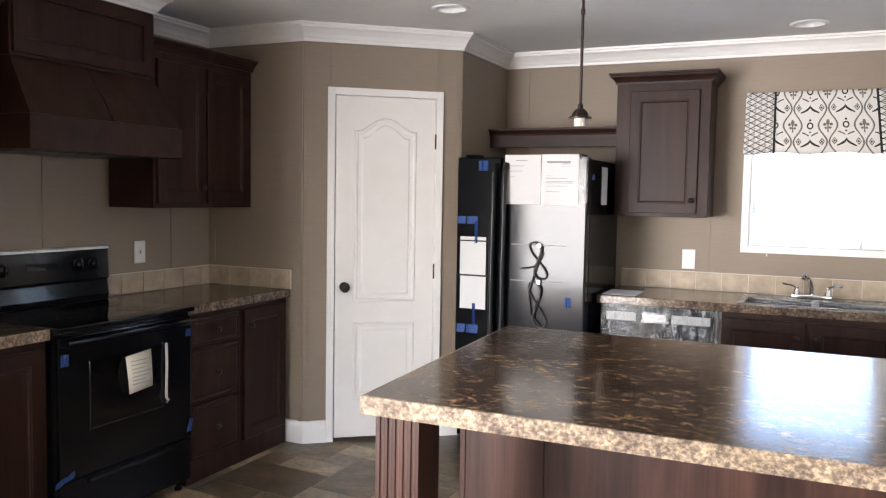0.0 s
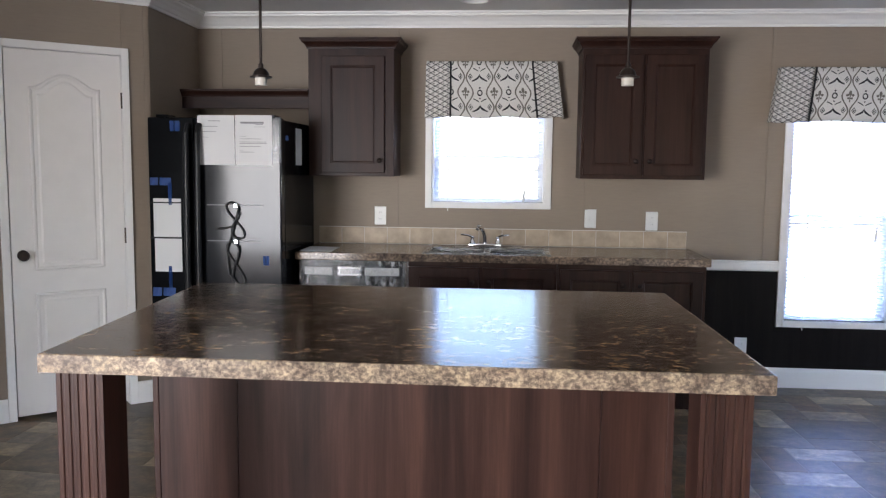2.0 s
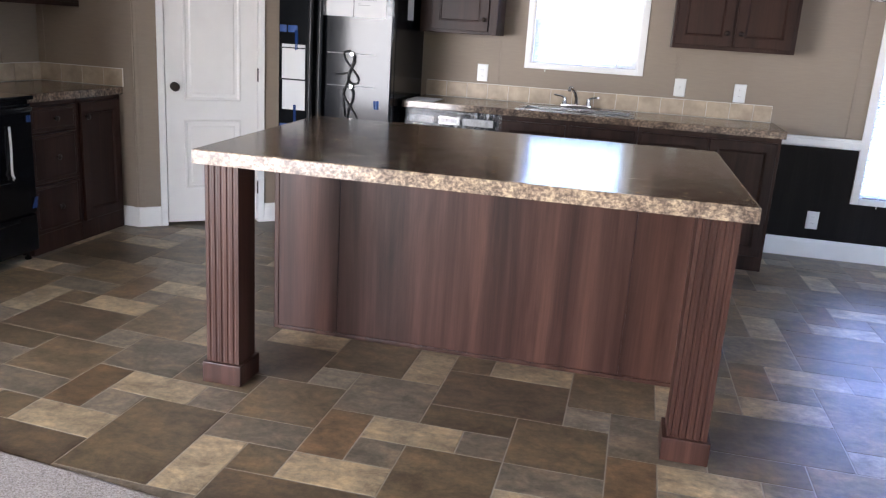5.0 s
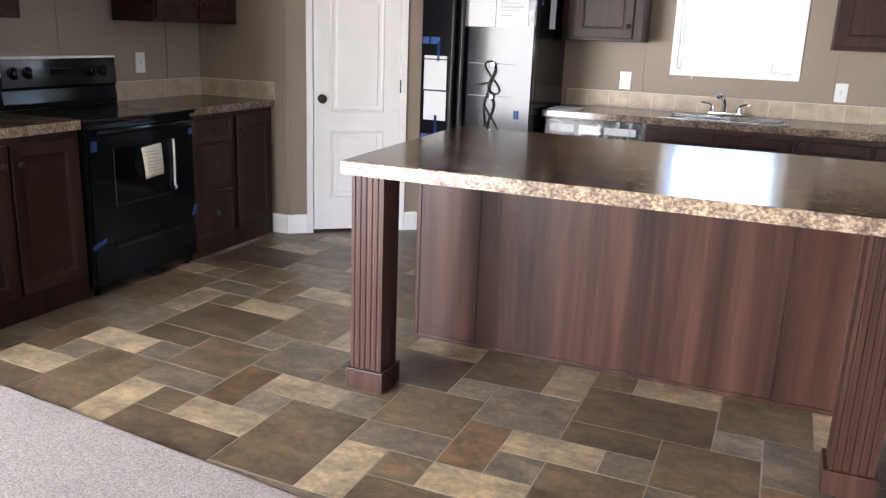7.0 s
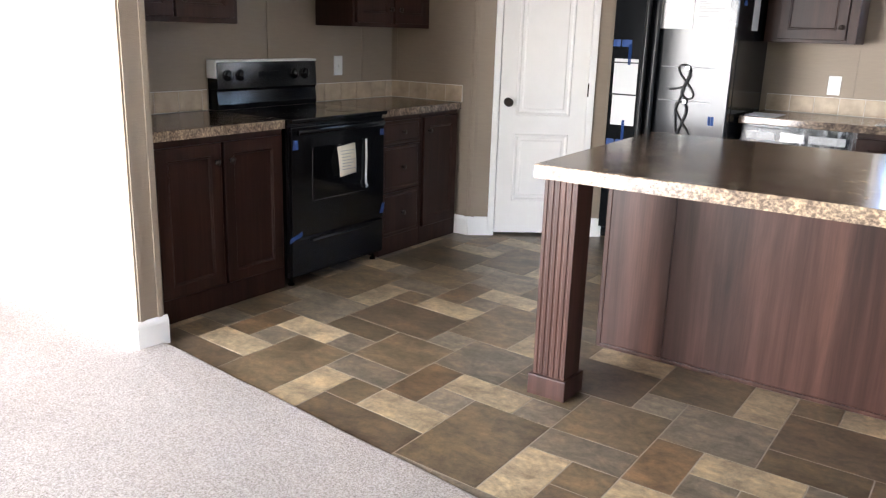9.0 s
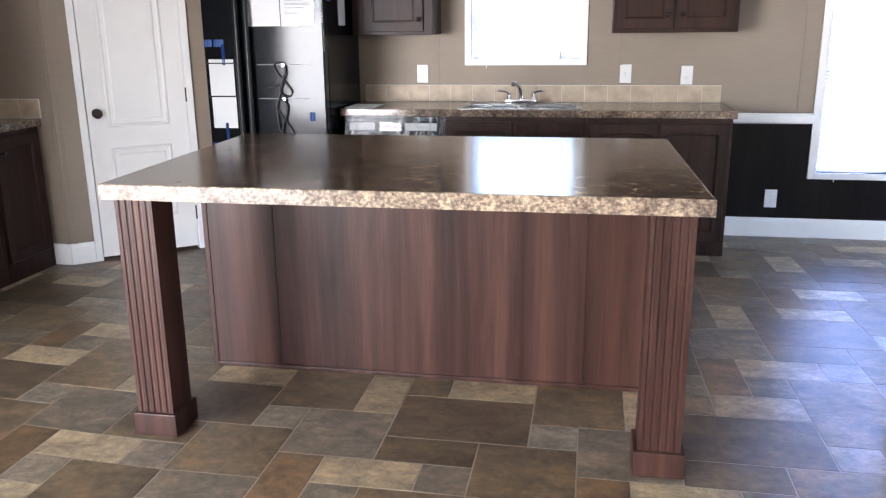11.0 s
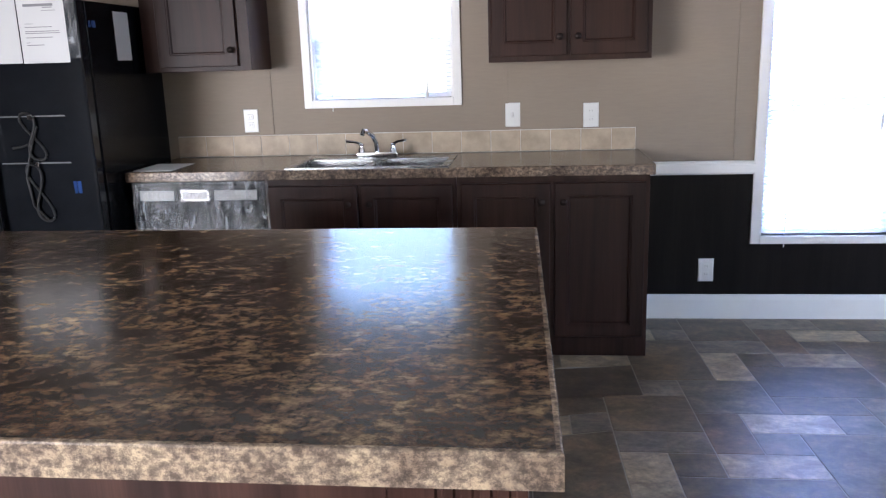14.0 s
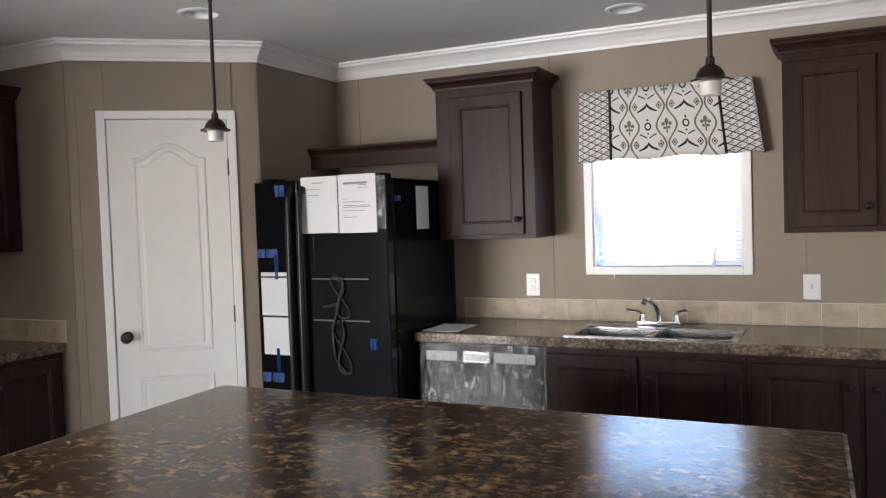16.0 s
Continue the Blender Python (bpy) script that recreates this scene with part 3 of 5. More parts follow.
HOOD_X, HOOD_Y0, HOOD_Y1 = -2.46, 2.64, 3.435     # upper box of the range hood
crown_mitred("trim_crown_west", [(WEST, HOOD_Y1), (WEST, A.y), tuple(A), tuple(B), (B.x, B.y + 0.03)],
             [(1, 0), (0, -1), tuple(dn), (1, 0)])
crown_mitred("trim_crown_hood", [(WEST, HOOD_Y1), (HOOD_X, HOOD_Y1), (HOOD_X, HOOD_Y0), (WEST, HOOD_Y0)], [(0, 1), (1, 0), (0, -1)])
trim_run("trim_crown_west_south", (WEST, 1.74), (WEST, HOOD_Y0), right_n, CROWN, "white crown moulding", H - 0.098)


def batten(name, x, y, out, z0, z1):
    """Thin cover strip over a wall panel joint."""
    u = Vector((-out[1], out[0]))
    bm = bmesh.new()
    o = Vector((x, y))
    extrude_profile(bm, [(-0.011, 0), (-0.0105, 0.005), (0.0105, 0.005), (0.011, 0)], (o.x, o.y, z0), (o.x, o.y, z1), (u.x, u.y, 0), (out[0], out[1], 0))
    structure(name, bm, M_WALL, "taupe cover strip over a wall panel joint")


for k, (x, z0, z1) in enumerate([(-1.24, 0.1, 2.345), (-0.03, 1.02, 2.345), (1.235, 1.02, 2.345), (2.405, 0.85, 2.345), (4.10, 0.85, 2.345)]):
    batten(f"trim_batten_{k + 1}", x, NORTH, (0, -1), z0, z1)
for k, (s, z0) in enumerate(((0.03, 0.13), (0.165, 2.10), (0.80, 2.10), (0.925, 0.13))):
    p = A + DIAG * s
    batten(f"trim_batten_{k + 6}", p.x, p.y, tuple(dn), z0, 2.352)
for k, (x, y, o, z0) in enumerate([(WEST, 3.09, (1, 0), 1.02), (WEST, 3.95, (1, 0), 1.02), (WEST, 2.2, (1, 0), 1.02), (-2.15, A.y, (0, -1), 0.13), (-2.79, A.y, (0, -1), 1.05)]):
    batten(f"trim_batten_{k + 10}", x, y, o, z0, 2.345)
for k, s in enumerate((0.02, 0.107)):
    p = EDGE + sn * s
    batten(f"trim_batten_{k + 15}", p.x, p.y, tuple(-sd), 0.13, H)

# ---------- windows with blinds ----------


def window(name, w, casing, label, mid):
    x0, x1, z0, z1 = w
    win = thing(name, (x0, NORTH, z0), label, "window")
    win["kind"] = "structure"
    c0, c1 = casing
    bm = bmesh.new()
    cw = 0.042
    y0, y1 = NORTH - 0.016, NORTH + 0.001
    box(bm, x0 - c0, y0, z0 - cw, x0, y1, z1 + cw, 0.003)
    box(bm, x1, y0, z0 - cw, x1 + c1, y1, z1 + cw, 0.003)
    box(bm, x0, y0, z1, x1, y1, z1 + cw, 0.003)
    part("casing", bm, M_WHITE, win, "white painted casing")
    part("window_sill", slab(x0, y0 - 0.004, z0 - cw, x1, NORTH + 0.05, z0, bevel=0.003), M_WHITE, win)
    bm = bmesh.new()
    for xa, xb in ((x0, x0 + 0.012), (x1 - 0.012, x1)):
        box(bm, xa, NORTH, z0, xb, NORTH + 0.13, z1)
    box(bm, x0 + 0.012, NORTH, z1 - 0.012, x1 - 0.012, NORTH + 0.13, z1)
    part("jamb", bm, M_WHITE, win)
    fr = bmesh.new()
    for xa, xb, za, zb, y in ((x0 + 0.012, x1 - 0.012, mid, z1 - 0.012, NORTH + 0.093), (x0 + 0.012, x1 - 0.012, z0, mid + 0.03, NORTH + 0.065)):
        for q in ((xa, za, xa + 0.035, zb), (xb - 0.035, za, xb, zb), (xa + 0.035, za, xb - 0.035, za + 0.026), (xa + 0.035, zb - 0.024, xb - 0.035, zb)):
            box(fr, q[0], y, q[1], q[2], y + 0.025, q[3])
    part("window_frame", fr, M_VINYLWIN, win, "white vinyl sashes")
    for za, zb, y in ((mid + 0.024, z1 - 0.034, NORTH + 0.10), (z0 + 0.024, mid + 0.008, NORTH + 0.075)):
        p = part("pane", slab(x0 + 0.045, y, za, x1 - 0.045, y + 0.004, zb), M_GLASS, win)
        p.visible_shadow = False
    return win


window("window_1", WIN1, (0.043, 0.043), "white kitchen window with lowered white mini blind", 1.50)
window("window_2", WIN2, (0.045, 0.05), "tall white dining window with lowered mini blind", 1.14)
window("window_3", WIN3, (0.05, 0.05), "tall white dining window beside its twin", 1.14)


def slat_mesh(width, tilt):
    bm = bmesh.new()
    n = 4
    ring = []
    for k in range(n + 1):
        s = (k / n - 0.5) * 0.025
        y, z = s * math.cos(tilt), s * math.sin(tilt) + 0.002 * (1 - (2 * k / n - 1) ** 2)
        ring.append((bm.verts.new((-width / 2, y, z)), bm.verts.new((width / 2, y, z)), bm.verts.new((-width / 2, y, z - 0.0006)), bm.verts.new((width / 2, y, z - 0.0006))))
    for a, b in zip(ring, ring[1:]):
        bm.faces.new((a[0], a[1], b[1], b[0]))
        bm.faces.new((a[2], b[2], b[3], a[3]))
    return mesh_of("slat", bm, M_SLAT, True)


def blind(w, label, wand_x, cord_x, wand_z, tilt):
    x0, x1, z0, z1 = w
    xm, y = (x0 + x1) / 2, NORTH + 0.035
    bl = thing("window_blind", (xm, y, z0), label, "blind", "mini blinds in the windows")
    part("head_rail", slab(x0 + 0.014, y - 0.014, z1 - 0.04, x1 - 0.014, y + 0.014, z1 - 0.013, bevel=0.002), M_SLAT, bl)
    part("bottom_rail", slab(x0 + 0.016, y - 0.011, z0 + 0.012, x1 - 0.016, y + 0.011, z0 + 0.024, bevel=0.002), M_SLAT, bl)
    me = slat_mesh(x1 - x0 - 0.034, radians(tilt))
    count = int((z1 - z0 - 0.08) / 0.0225)
    for k in range(count):
        s = new("slat", me)
        s.parent = bl
        s.location = (0, 0, 0.035 + k * 0.0225)
    for x in (x0 + 0.12, (x0 + x1) / 2, x1 - 0.12):
        part("ladder_cord", tube(bmesh.new(), [(x, y - 0.0135, z0 + 0.02), (x, y - 0.0135, z1 - 0.03)], 0.0009, 5), M_SLAT, bl)
    part("tilt_wand", tube(bmesh.new(), [(cord_x, y - 0.045, z1 - 0.04), (cord_x, y - 0.047, z0 - 0.06)], 0.003, 6), M_PLATE, bl, "clear tilt wand")
    part("pull_tassel", lathe(bmesh.new(), (wand_x, y - 0.045, wand_z), (0.1, 0, 1), [(0.004, 0), (0.010, 0.004), (0.008, 0.06), (0.004, 0.11), (0.002, 0.12)], 8), M_PLATE, bl, "grey cord tassel", True)


blind(WIN1, "lowered white mini blind in the kitchen window", 0.82, 0.315, 1.20, -2)
blind(WIN2, "lowered white mini blind in the dining window", 3.10, 2.67, 0.98, -34)
blind(WIN3, "lowered white mini blind in the twin dining window", 3.87, 3.44, 0.98, -34)


def valance(x_top, x_bot, z0, z1, side, label):
    """A flared cloth valance: ogee print between two lattice side panels, boxed back to the wall."""
    va = thing("valance", ((x_top[0] + x_top[1]) / 2, NORTH, z0), label, "valance", "window valances")
    rows, cols = 8, 60

    def edge(f, which):
        return x_top[which] + (x_bot[which] - x_top[which]) * (1 - f)

    def sheet(name, s0, s1, material):
        bm = bmesh.new()
        uv = bm.loops.layers.uv.new("UVMap")
        grid = []
        n = max(3, int(cols * (s1 - s0)))
        for r in range(rows + 1):
            f = r / rows
            row = []
            for c in range(n + 1):
                s = s0 + (s1 - s0) * c / n
                x = edge(f, 0) + (edge(f, 1) - edge(f, 0)) * s
                y = NORTH - 0.085 - 0.012 * (1 - f) - 0.004 * math.sin(s * 31.0) * (1 - f)
                z = z0 + (z1 - z0) * f - 0.006 * math.sin(s * 17.0 + 1.0) * (1 - f)
                row.append((bm.verts.new((x, y, z)), (s * (x_top[1] - x_top[0]) * 1.03, f * (z1 - z0))))
            grid.append(row)
        for r in range(rows):
            for c in range(n):
                q = (grid[r][c], grid[r][c + 1], grid[r + 1][c + 1], grid[r + 1][c])
                fc = bm.faces.new([v for v, _ in q])
                for lp, (_, t) in zip(fc.loops, q):
                    lp[uv].uv = t
        ob = part(name, bm, material, va, smooth=True)
        sol = ob.modifiers.new("thickness", "SOLIDIFY")
        sol.thickness = 0.003
        return ob
    part_a, part_b, part_c = sheet("side_panel", 0, side, M_LATTICE), sheet("centre_panel", side, 1 - side, M_OGEE), sheet("side_panel", 1 - side, 1, M_LATTICE)
    tagged(part_b, "cream cloth with black and taupe ogee print")
    for s in (side, 1 - side):
        bm = bmesh.new()
        pts = []
        for r in range(6):
            f = r / 5
            pts.append((edge(f, 0) + (edge(f, 1) - edge(f, 0)) * s, NORTH - 0.089 - 0.012 * (1 - f), z0 + (z1 - z0) * f))
        part("piping", tube(bm, pts, 0.006, 6), M_PIPING, va, "black braid")
    for which in (0, 1):
        bm = bmesh.new()
        uv = bm.loops.layers.uv.new("UVMap")
        q = [(edge(0, which), NORTH - 0.097, z0), (edge(1, which), NORTH - 0.085, z1), (edge(1, which), NORTH - 0.001, z1), (edge(0, which), NORTH - 0.001, z0)]
        fc = bm.faces.new([bm.verts.new(p) for p in q])
        for lp, t in zip(fc.loops, ((0, 0), (0, z1 - z0), (0.09, z1 - z0), (0.09, 0))):
            lp[uv].uv = t
        ob = part("return_panel", bm, M_LATTICE, va)
        ob.modifiers.new("thickness", "SOLIDIFY").thickness = 0.003
    part("mounting_board", slab(x_top[0] + 0.004, NORTH - 0.082, z1 - 0.02, x_top[1] - 0.004, NORTH - 0.001, z1 - 0.004), M_WHITE, va)


valance((0.172, 1.020), (0.163, 1.070), 1.762, 2.125, 0.187, "cream valance printed with black ogees over the kitchen window")
valance((2.435, 4.065), (2.382, 4.12), 1.746, 2.09, 0.13, "cream valance printed with black ogees over the dining windows")

# ---------- pantry door ----------


def arch_ring(x0, z0, x1, z1, rise, d, n=16):
    """Outline of a panel with an eyebrow arch, moved inwards by d."""
    pts = [(x0 + d, z0 + d), (x1 - d, z0 + d)]
    for k in range(n + 1):
        s = k / n
        x = x1 - d + (x0 - x1 + 2 * d) * s
        pts.append((x, z1 - d - rise + rise * math.sin(math.pi * min(1, max(0, (s - 0.08) / 0.84))) ** 1.3))
    return pts


def raised_panel(bm, x0, z0, x1, z1, rise, y):
    """Moulded panel outline standing out from a flat door at depth y (towards -y)."""
    rings = [[bm.verts.new((x, y - h, z)) for x, z in arch_ring(x0, z0, x1, z1, rise, d)] for d, h in
             ((0, 0), (0.006, 0.006), (0.014, 0.006), (0.022, 0.0015), (0.040, 0.0015), (0.050, 0.006))]
    n = len(rings[0])
    for p, q in zip(rings, rings[1:]):
        for k in range(n):
            bm.faces.new((p[k], p[(k + 1) % n], q[(k + 1) % n], q[k]))
    bm.faces.new(rings[-1])


def pantry_door():
    origin = A + DIAG * 0.181
    d = thing("door_1", (origin.x, origin.y, 0.0), "white moulded two-panel pantry door with dark knob, closed", "door", turn=DIAG_TURN)
    d["kind"] = "structure"
    w, h = 0.60, 2.052
    leaf = part("door_leaf", slab(0.002, -0.004, 0.022, w - 0.002, 0.031, h, bevel=0.002), M_DOOR, d)
    bm = bmesh.new()
    raised_panel(bm, 0.115, 0.84, w - 0.115, 1.93, 0.075, -0.0045)
    part("upper_panel", bm, M_DOOR, leaf)
    bm = bmesh.new()
    raised_panel(bm, 0.115, 0.25, w - 0.115, 0.715, 0.0, -0.0045)
    part("lower_panel", bm, M_DOOR, leaf)
    part("knob", lathe(bmesh.new(), (0.058, -0.005, 0.93), (0, -1, 0), [(0.029, 0), (0.029, 0.006), (0.012, 0.012), (0.011, 0.03), (0.026, 0.04), (0.029, 0.052), (0.022, 0.062), (0.0, 0.065)], 24), M_BRONZE, leaf, "dark bronze round knob", True)
    bm = bmesh.new()
    for x0, x1 in ((-0.045, -0.003), (w + 0.003, w + 0.045)):
        box(bm, x0, -0.016, 0, x1, 0.002, h + 0.046, 0.003)
    box(bm, -0.003, -0.016, h + 0.004, w + 0.003, 0.002, h + 0.046, 0.003)
    part("casing", bm, M_WHITE, d, "white painted casing")
    bm = bmesh.new()
    for x0, x1 in ((-0.016, -0.001), (w + 0.001, w + 0.016)):
        box(bm, x0, 0.0, 0, x1, 0.1, h + 0.018)
    box(bm, -0.001, 0.0, h + 0.003, w + 0.001, 0.1, h + 0.018)
    part("jamb", bm, M_WHITE, d)
    for z in (0.25, 1.02, 1.80):
        bm = bmesh.new()
        lathe(bm, (w + 0.001, -0.010, z - 0.045), (0, 0, 1), [(0.006, 0), (0.006, 0.09)], 10)
        part("hinge", bm, M_BRONZE, d, "dark hinge knuckle")


pantry_door()
structure("wall_pantry_inner", slab(-2.7, 5.2, 0, -1.5, 5.25, H), M_WALL, "plain wall inside the pantry")

# ---------- cabinets ----------


def knob_at(parent, p, n):
    return part("knob", lathe(bmesh.new(), p, n, [(0.006, 0), (0.006, 0.012), (0.014, 0.017), (0.016, 0.023), (0.010, 0.029), (0, 0.030)], 14), M_BRONZE, parent, "small dark bronze knob", True)


PANEL = [(0, 0), (0, 0.016), (0.003, 0.019), (0.058, 0.019), (0.061, 0.016), (0.066, 0.016), (0.072, 0.009), (0.078, 0.009)]
DRAWER = [(0, 0), (0, 0.016), (0.004, 0.019), (0.016, 0.019), (0.020, 0.016), (0.026, 0.019)]


def cabinet(name, o, u, n, w, h, depth, fronts, label, category, group="", crown=0.0, material=None):
    """A cabinet with its lower front corner at o, running along u and facing n. fronts: (kind, x, z, w, h, knob x, knob z)."""
    o, u, n = Vector(o), Vector(u), Vector(n)
    material = material or M_CAB
    c = thing(name, tuple(o + u * w / 2 - n * depth / 2), label, category, group)
    p, q = o, o + u * w - n * depth
    part("body", slab(min(p.x, q.x), min(p.y, q.y), o.z, max(p.x, q.x), max(p.y, q.y), o.z + h, bevel=0.002), material, c)
    for kind, x, z, fw, fh, kx, kz in fronts:
        bm = nested(bmesh.new(), o + u * x + Vector((0, 0, z)), u, (0, 0, 1), n, fw, fh, PANEL if kind == "door" else DRAWER)
        f = part(kind, bm, material, c)
        if kx is not None:
            knob_at(f, o + u * kx + Vector((0, 0, kz)) + n * 0.019, n)
    if crown:
        prof = [(0, 0), (0.008, 0), (0.010, 0.010), (0.020, 0.026), (0.036, 0.040), (0.040, 0.052), (0.046, 0.054), (0.046, crown), (0, crown)]
        z = o.z + h
        bm = bmesh.new()
        pts = [(o - n * depth, -u), (o, n), (o + u * w, u), (o + u * w - n * depth, u)]
        dirs = [-u, (n - u), (n + u), u]
        rings = []
        for (pt, _), d in zip(pts, dirs):
            rings.append([bm.verts.new((pt.x + d.x * a, pt.y + d.y * a, z - 0.002 + b)) for a, b in prof])
        m = len(prof)
        for ra, rb in zip(rings, rings[1:]):
            for k in range(m):
                bm.faces.new((ra[k], ra[(k + 1) % m], rb[(k + 1) % m], rb[k]))
        bm.faces.new(rings[0][::-1])
        bm.faces.new(rings[-1])
        part("crown_moulding", bm, material, c)
    return c


X, Y, Z = Vector((1, 0, 0)), Vector((0, 1, 0)), Vector((0, 0, 1))
UPPER = 1.375
cabinet("wall_cabinet", (-0.557, 5.31, UPPER), X, -Y, 0.549, 0.80, 0.318, [("door", 0.085, 0.022, 0.405, 0.73, 0.462, 0.10)],
        "dark brown wooden wall cabinet with one panelled door", "cabinet", "kitchen wall cabinets", crown=0.065)
cabinet("wall_cabinet", (1.165, 5.31, UPPER), X, -Y, 0.762, 0.80, 0.318,
        [("door", 0.015, 0.025, 0.355, 0.735, 0.335, 0.11), ("door", 0.385, 0.025, 0.355, 0.735, 0.42, 0.11)],
        "dark brown wooden wall cabinet with two panelled doors", "cabinet", "kitchen wall cabinets", crown=0.065)
cabinet("wall_cabinet", (-2.505, 3.475, 1.39), Y, X, 0.785, 0.80, 0.308,
        [("door", 0.02, 0.025, 0.355, 0.735, 0.34, 0.11), ("door", 0.395, 0.025, 0.355, 0.735, 0.43, 0.11)],
        "dark brown wooden wall cabinet beside the range hood", "cabinet", "kitchen wall cabinets", crown=0.06)
cabinet("wall_cabinet", (-2.505, 1.80, 1.385), Y, X, 0.775, 0.80, 0.308,
        [("door", 0.015, 0.025, 0.355, 0.735, 0.33, 0.11), ("door", 0.385, 0.025, 0.355, 0.735, 0.42, 0.11)],
        "dark brown wooden wall cabinet near the divider wall", "cabinet", "kitchen wall cabinets", crown=0.06)

# shelf rail over the refrigerator
sh = thing("refrigerator_bridge", (-0.97, 5.5, 1.80), "dark wooden bridge rail with crown moulding above the refrigerator", "shelf")
part("rail", slab(-1.393, 5.33, 1.80, -0.559, 5.35, 1.88, bevel=0.002), M_CABX, sh)
bm = bmesh.new()
extrude_profile(bm, [(0, 0), (0.008, 0), (0.012, 0.012), (0.030, 0.032), (0.036, 0.034), (0.036, 0.046), (0, 0.046)], (-1.393, 5.33, 1.874), (-0.559, 5.33, 1.874), (0, -1, 0))
part("crown_moulding", bm, M_CABX, sh)
part("top_board", slab(-1.393, 5.352, 1.895, -0.559, NORTH - 0.002, 1.912), M_CABX, sh)

# base cabinets on the window wall
FY = 5.035
TOPZ = 0.866
for x, w, doors, txt in ((0.105, 0.915, 2, "sink base"), (1.022, 0.876, 2, "end")):
    dw = (w - 0.06) / 2
    cabinet("base_cabinet", (x, FY, 0.0), X, -Y, w, TOPZ, 0.59,
            [("door", 0.02, 0.10, dw, 0.735, 0.02 + dw - 0.04, 0.75), ("door", 0.04 + dw, 0.10, dw, 0.735, 0.04 + dw + 0.04, 0.75)],
            "dark brown wooden base cabinet under the sink" if doors and x < 1 else "dark brown wooden base cabinet beside the wainscot", "cabinet", "base cabinets on the window wall")
# base cabinets on the range wall
FX = -2.235
cabinet("base_cabinet", (FX, 1.80, 0.0), Y, X, 0.808, TOPZ, 0.590,
        [("door", 0.025, 0.125, 0.365, 0.71, 0.355, 0.745), ("door", 0.41, 0.125, 0.375, 0.71, 0.445, 0.745)],
        "dark brown wooden base cabinet with two doors beside the range", "cabinet", "base cabinets on the range wall")
cabinet("base_cabinet", (FX, 3.406, 0.0), Y, X, 0.418, TOPZ, 0.590,
        [("drawer", 0.02, 0.70, 0.375, 0.14, 0.2075, 0.77), ("drawer", 0.02, 0.41, 0.375, 0.275, 0.2075, 0.55), ("drawer", 0.02, 0.12, 0.375, 0.275, 0.2075, 0.26)],
        "dark brown wooden base cabinet with three drawers", "cabinet", "base cabinets on the range wall")
cabinet("base_cabinet", (FX, 3.826, 0.0), Y, X, 0.42, TOPZ, 0.590, [("door", 0.02, 0.12, 0.375, 0.72, 0.06, 0.755)],
        "dark brown wooden base cabinet with one tall door", "cabinet", "base cabinets on the range wall")


def counter(x0, y0, x1, y1, edge, label, hole=None, edge_material=None):
    """A worktop: a laminate slab and a front edge strip on the side named by edge."""
    z0, z1 = 0.868, 0.914
    c = thing("worktop", ((x0 + x1) / 2, (y0 + y1) / 2, z0), label, "worktop", "laminate worktops")
    if edge == "y":
        strip, body = (x0, y0, z0, x1, y0 + 0.012, z1), (x0, y0 + 0.0122, x1, y1)
    else:
        strip, body = (x1 - 0.012, y0, z0, x1, y1, z1), (x0, y0, x1 - 0.0122, y1)
    pieces = [body]
    if hole:
        a, b, e, d = hole
        pieces = [(body[0], body[1], a, body[3]), (e, body[1], body[2], body[3]), (a, body[1], e, b), (a, d, e, body[3])]
    for q in pieces:
        part("surface", slab(q[0], q[1], z0 + 0.004, q[2], q[3], z1), M_TOP, c)
    part("front_edge", slab(*strip, bevel=0.004), edge_material or M_EDGE_LIT, c, "speckled laminate front edge, lightened as if lit from the front")


counter(-0.572, 5.005, 1.918, NORTH - 0.002, "y", "brown marbled laminate worktop with the sink", edge_material=M_EDGE_DIM, hole=(0.225, 5.065, 0.965, 5.40))
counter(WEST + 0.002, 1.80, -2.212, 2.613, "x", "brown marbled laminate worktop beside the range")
counter(WEST + 0.002, 3.404, -2.218, A.y - 0.002, "x", "brown marbled laminate worktop beside the pantry wall", edge_material=M_EDGE_DIM)


def backsplash(a, b, out, label, joints):
    """A row of square stone tiles over the worktop."""
    a, b, out = Vector(a), Vector(b), Vector(out)
    d = (b - a).normalized()
    ln = (b - a).length
    sp = thing("backsplash", (*a, 0.914), label, "backsplash", "stone tile backsplashes")
    q0, q1 = a, b + out * 0.0092
    part("grout_bed", slab(min(q0.x, q1.x), min(q0.y, q1.y), 0.915, max(q0.x, q1.x), max(q0.y, q1.y), 1.028), M_STONEGROUT, sp, "pale grout")
    s = 0.0
    rnd = random.Random(4)
    while s < ln - 0.01:
        e = min(ln, s + joints)
        if ln - e < 0.03:
            e = ln
        p0, p1 = a + d * (s + 0.0015) + out * 0.0093, a + d * (e - 0.0015) + out * (0.0105 + rnd.uniform(0, 0.001))
        part("tile", slab(min(p0.x, p1.x), min(p0.y, p1.y), 0.917, max(p0.x, p1.x), max(p0.y, p1.y), 1.025, bevel=0.002), M_STONE, sp)
        s = e


backsplash((-0.563, NORTH), (1.90, NORTH), (0, -1), "tan stone tile backsplash behind the sink", 0.156)
backsplash((WEST, 3.405), (WEST, A.y), (1, 0), "tan stone tile backsplash behind the range counter", 0.156)
backsplash((WEST, 1.80), (WEST, 2.615), (1, 0), "tan stone tile backsplash near the divider wall", 0.156)
backsplash((WEST + 0.012, A.y), (-2.213, A.y), (0, -1), "tan stone tile backsplash on the pantry wall", 0.156)

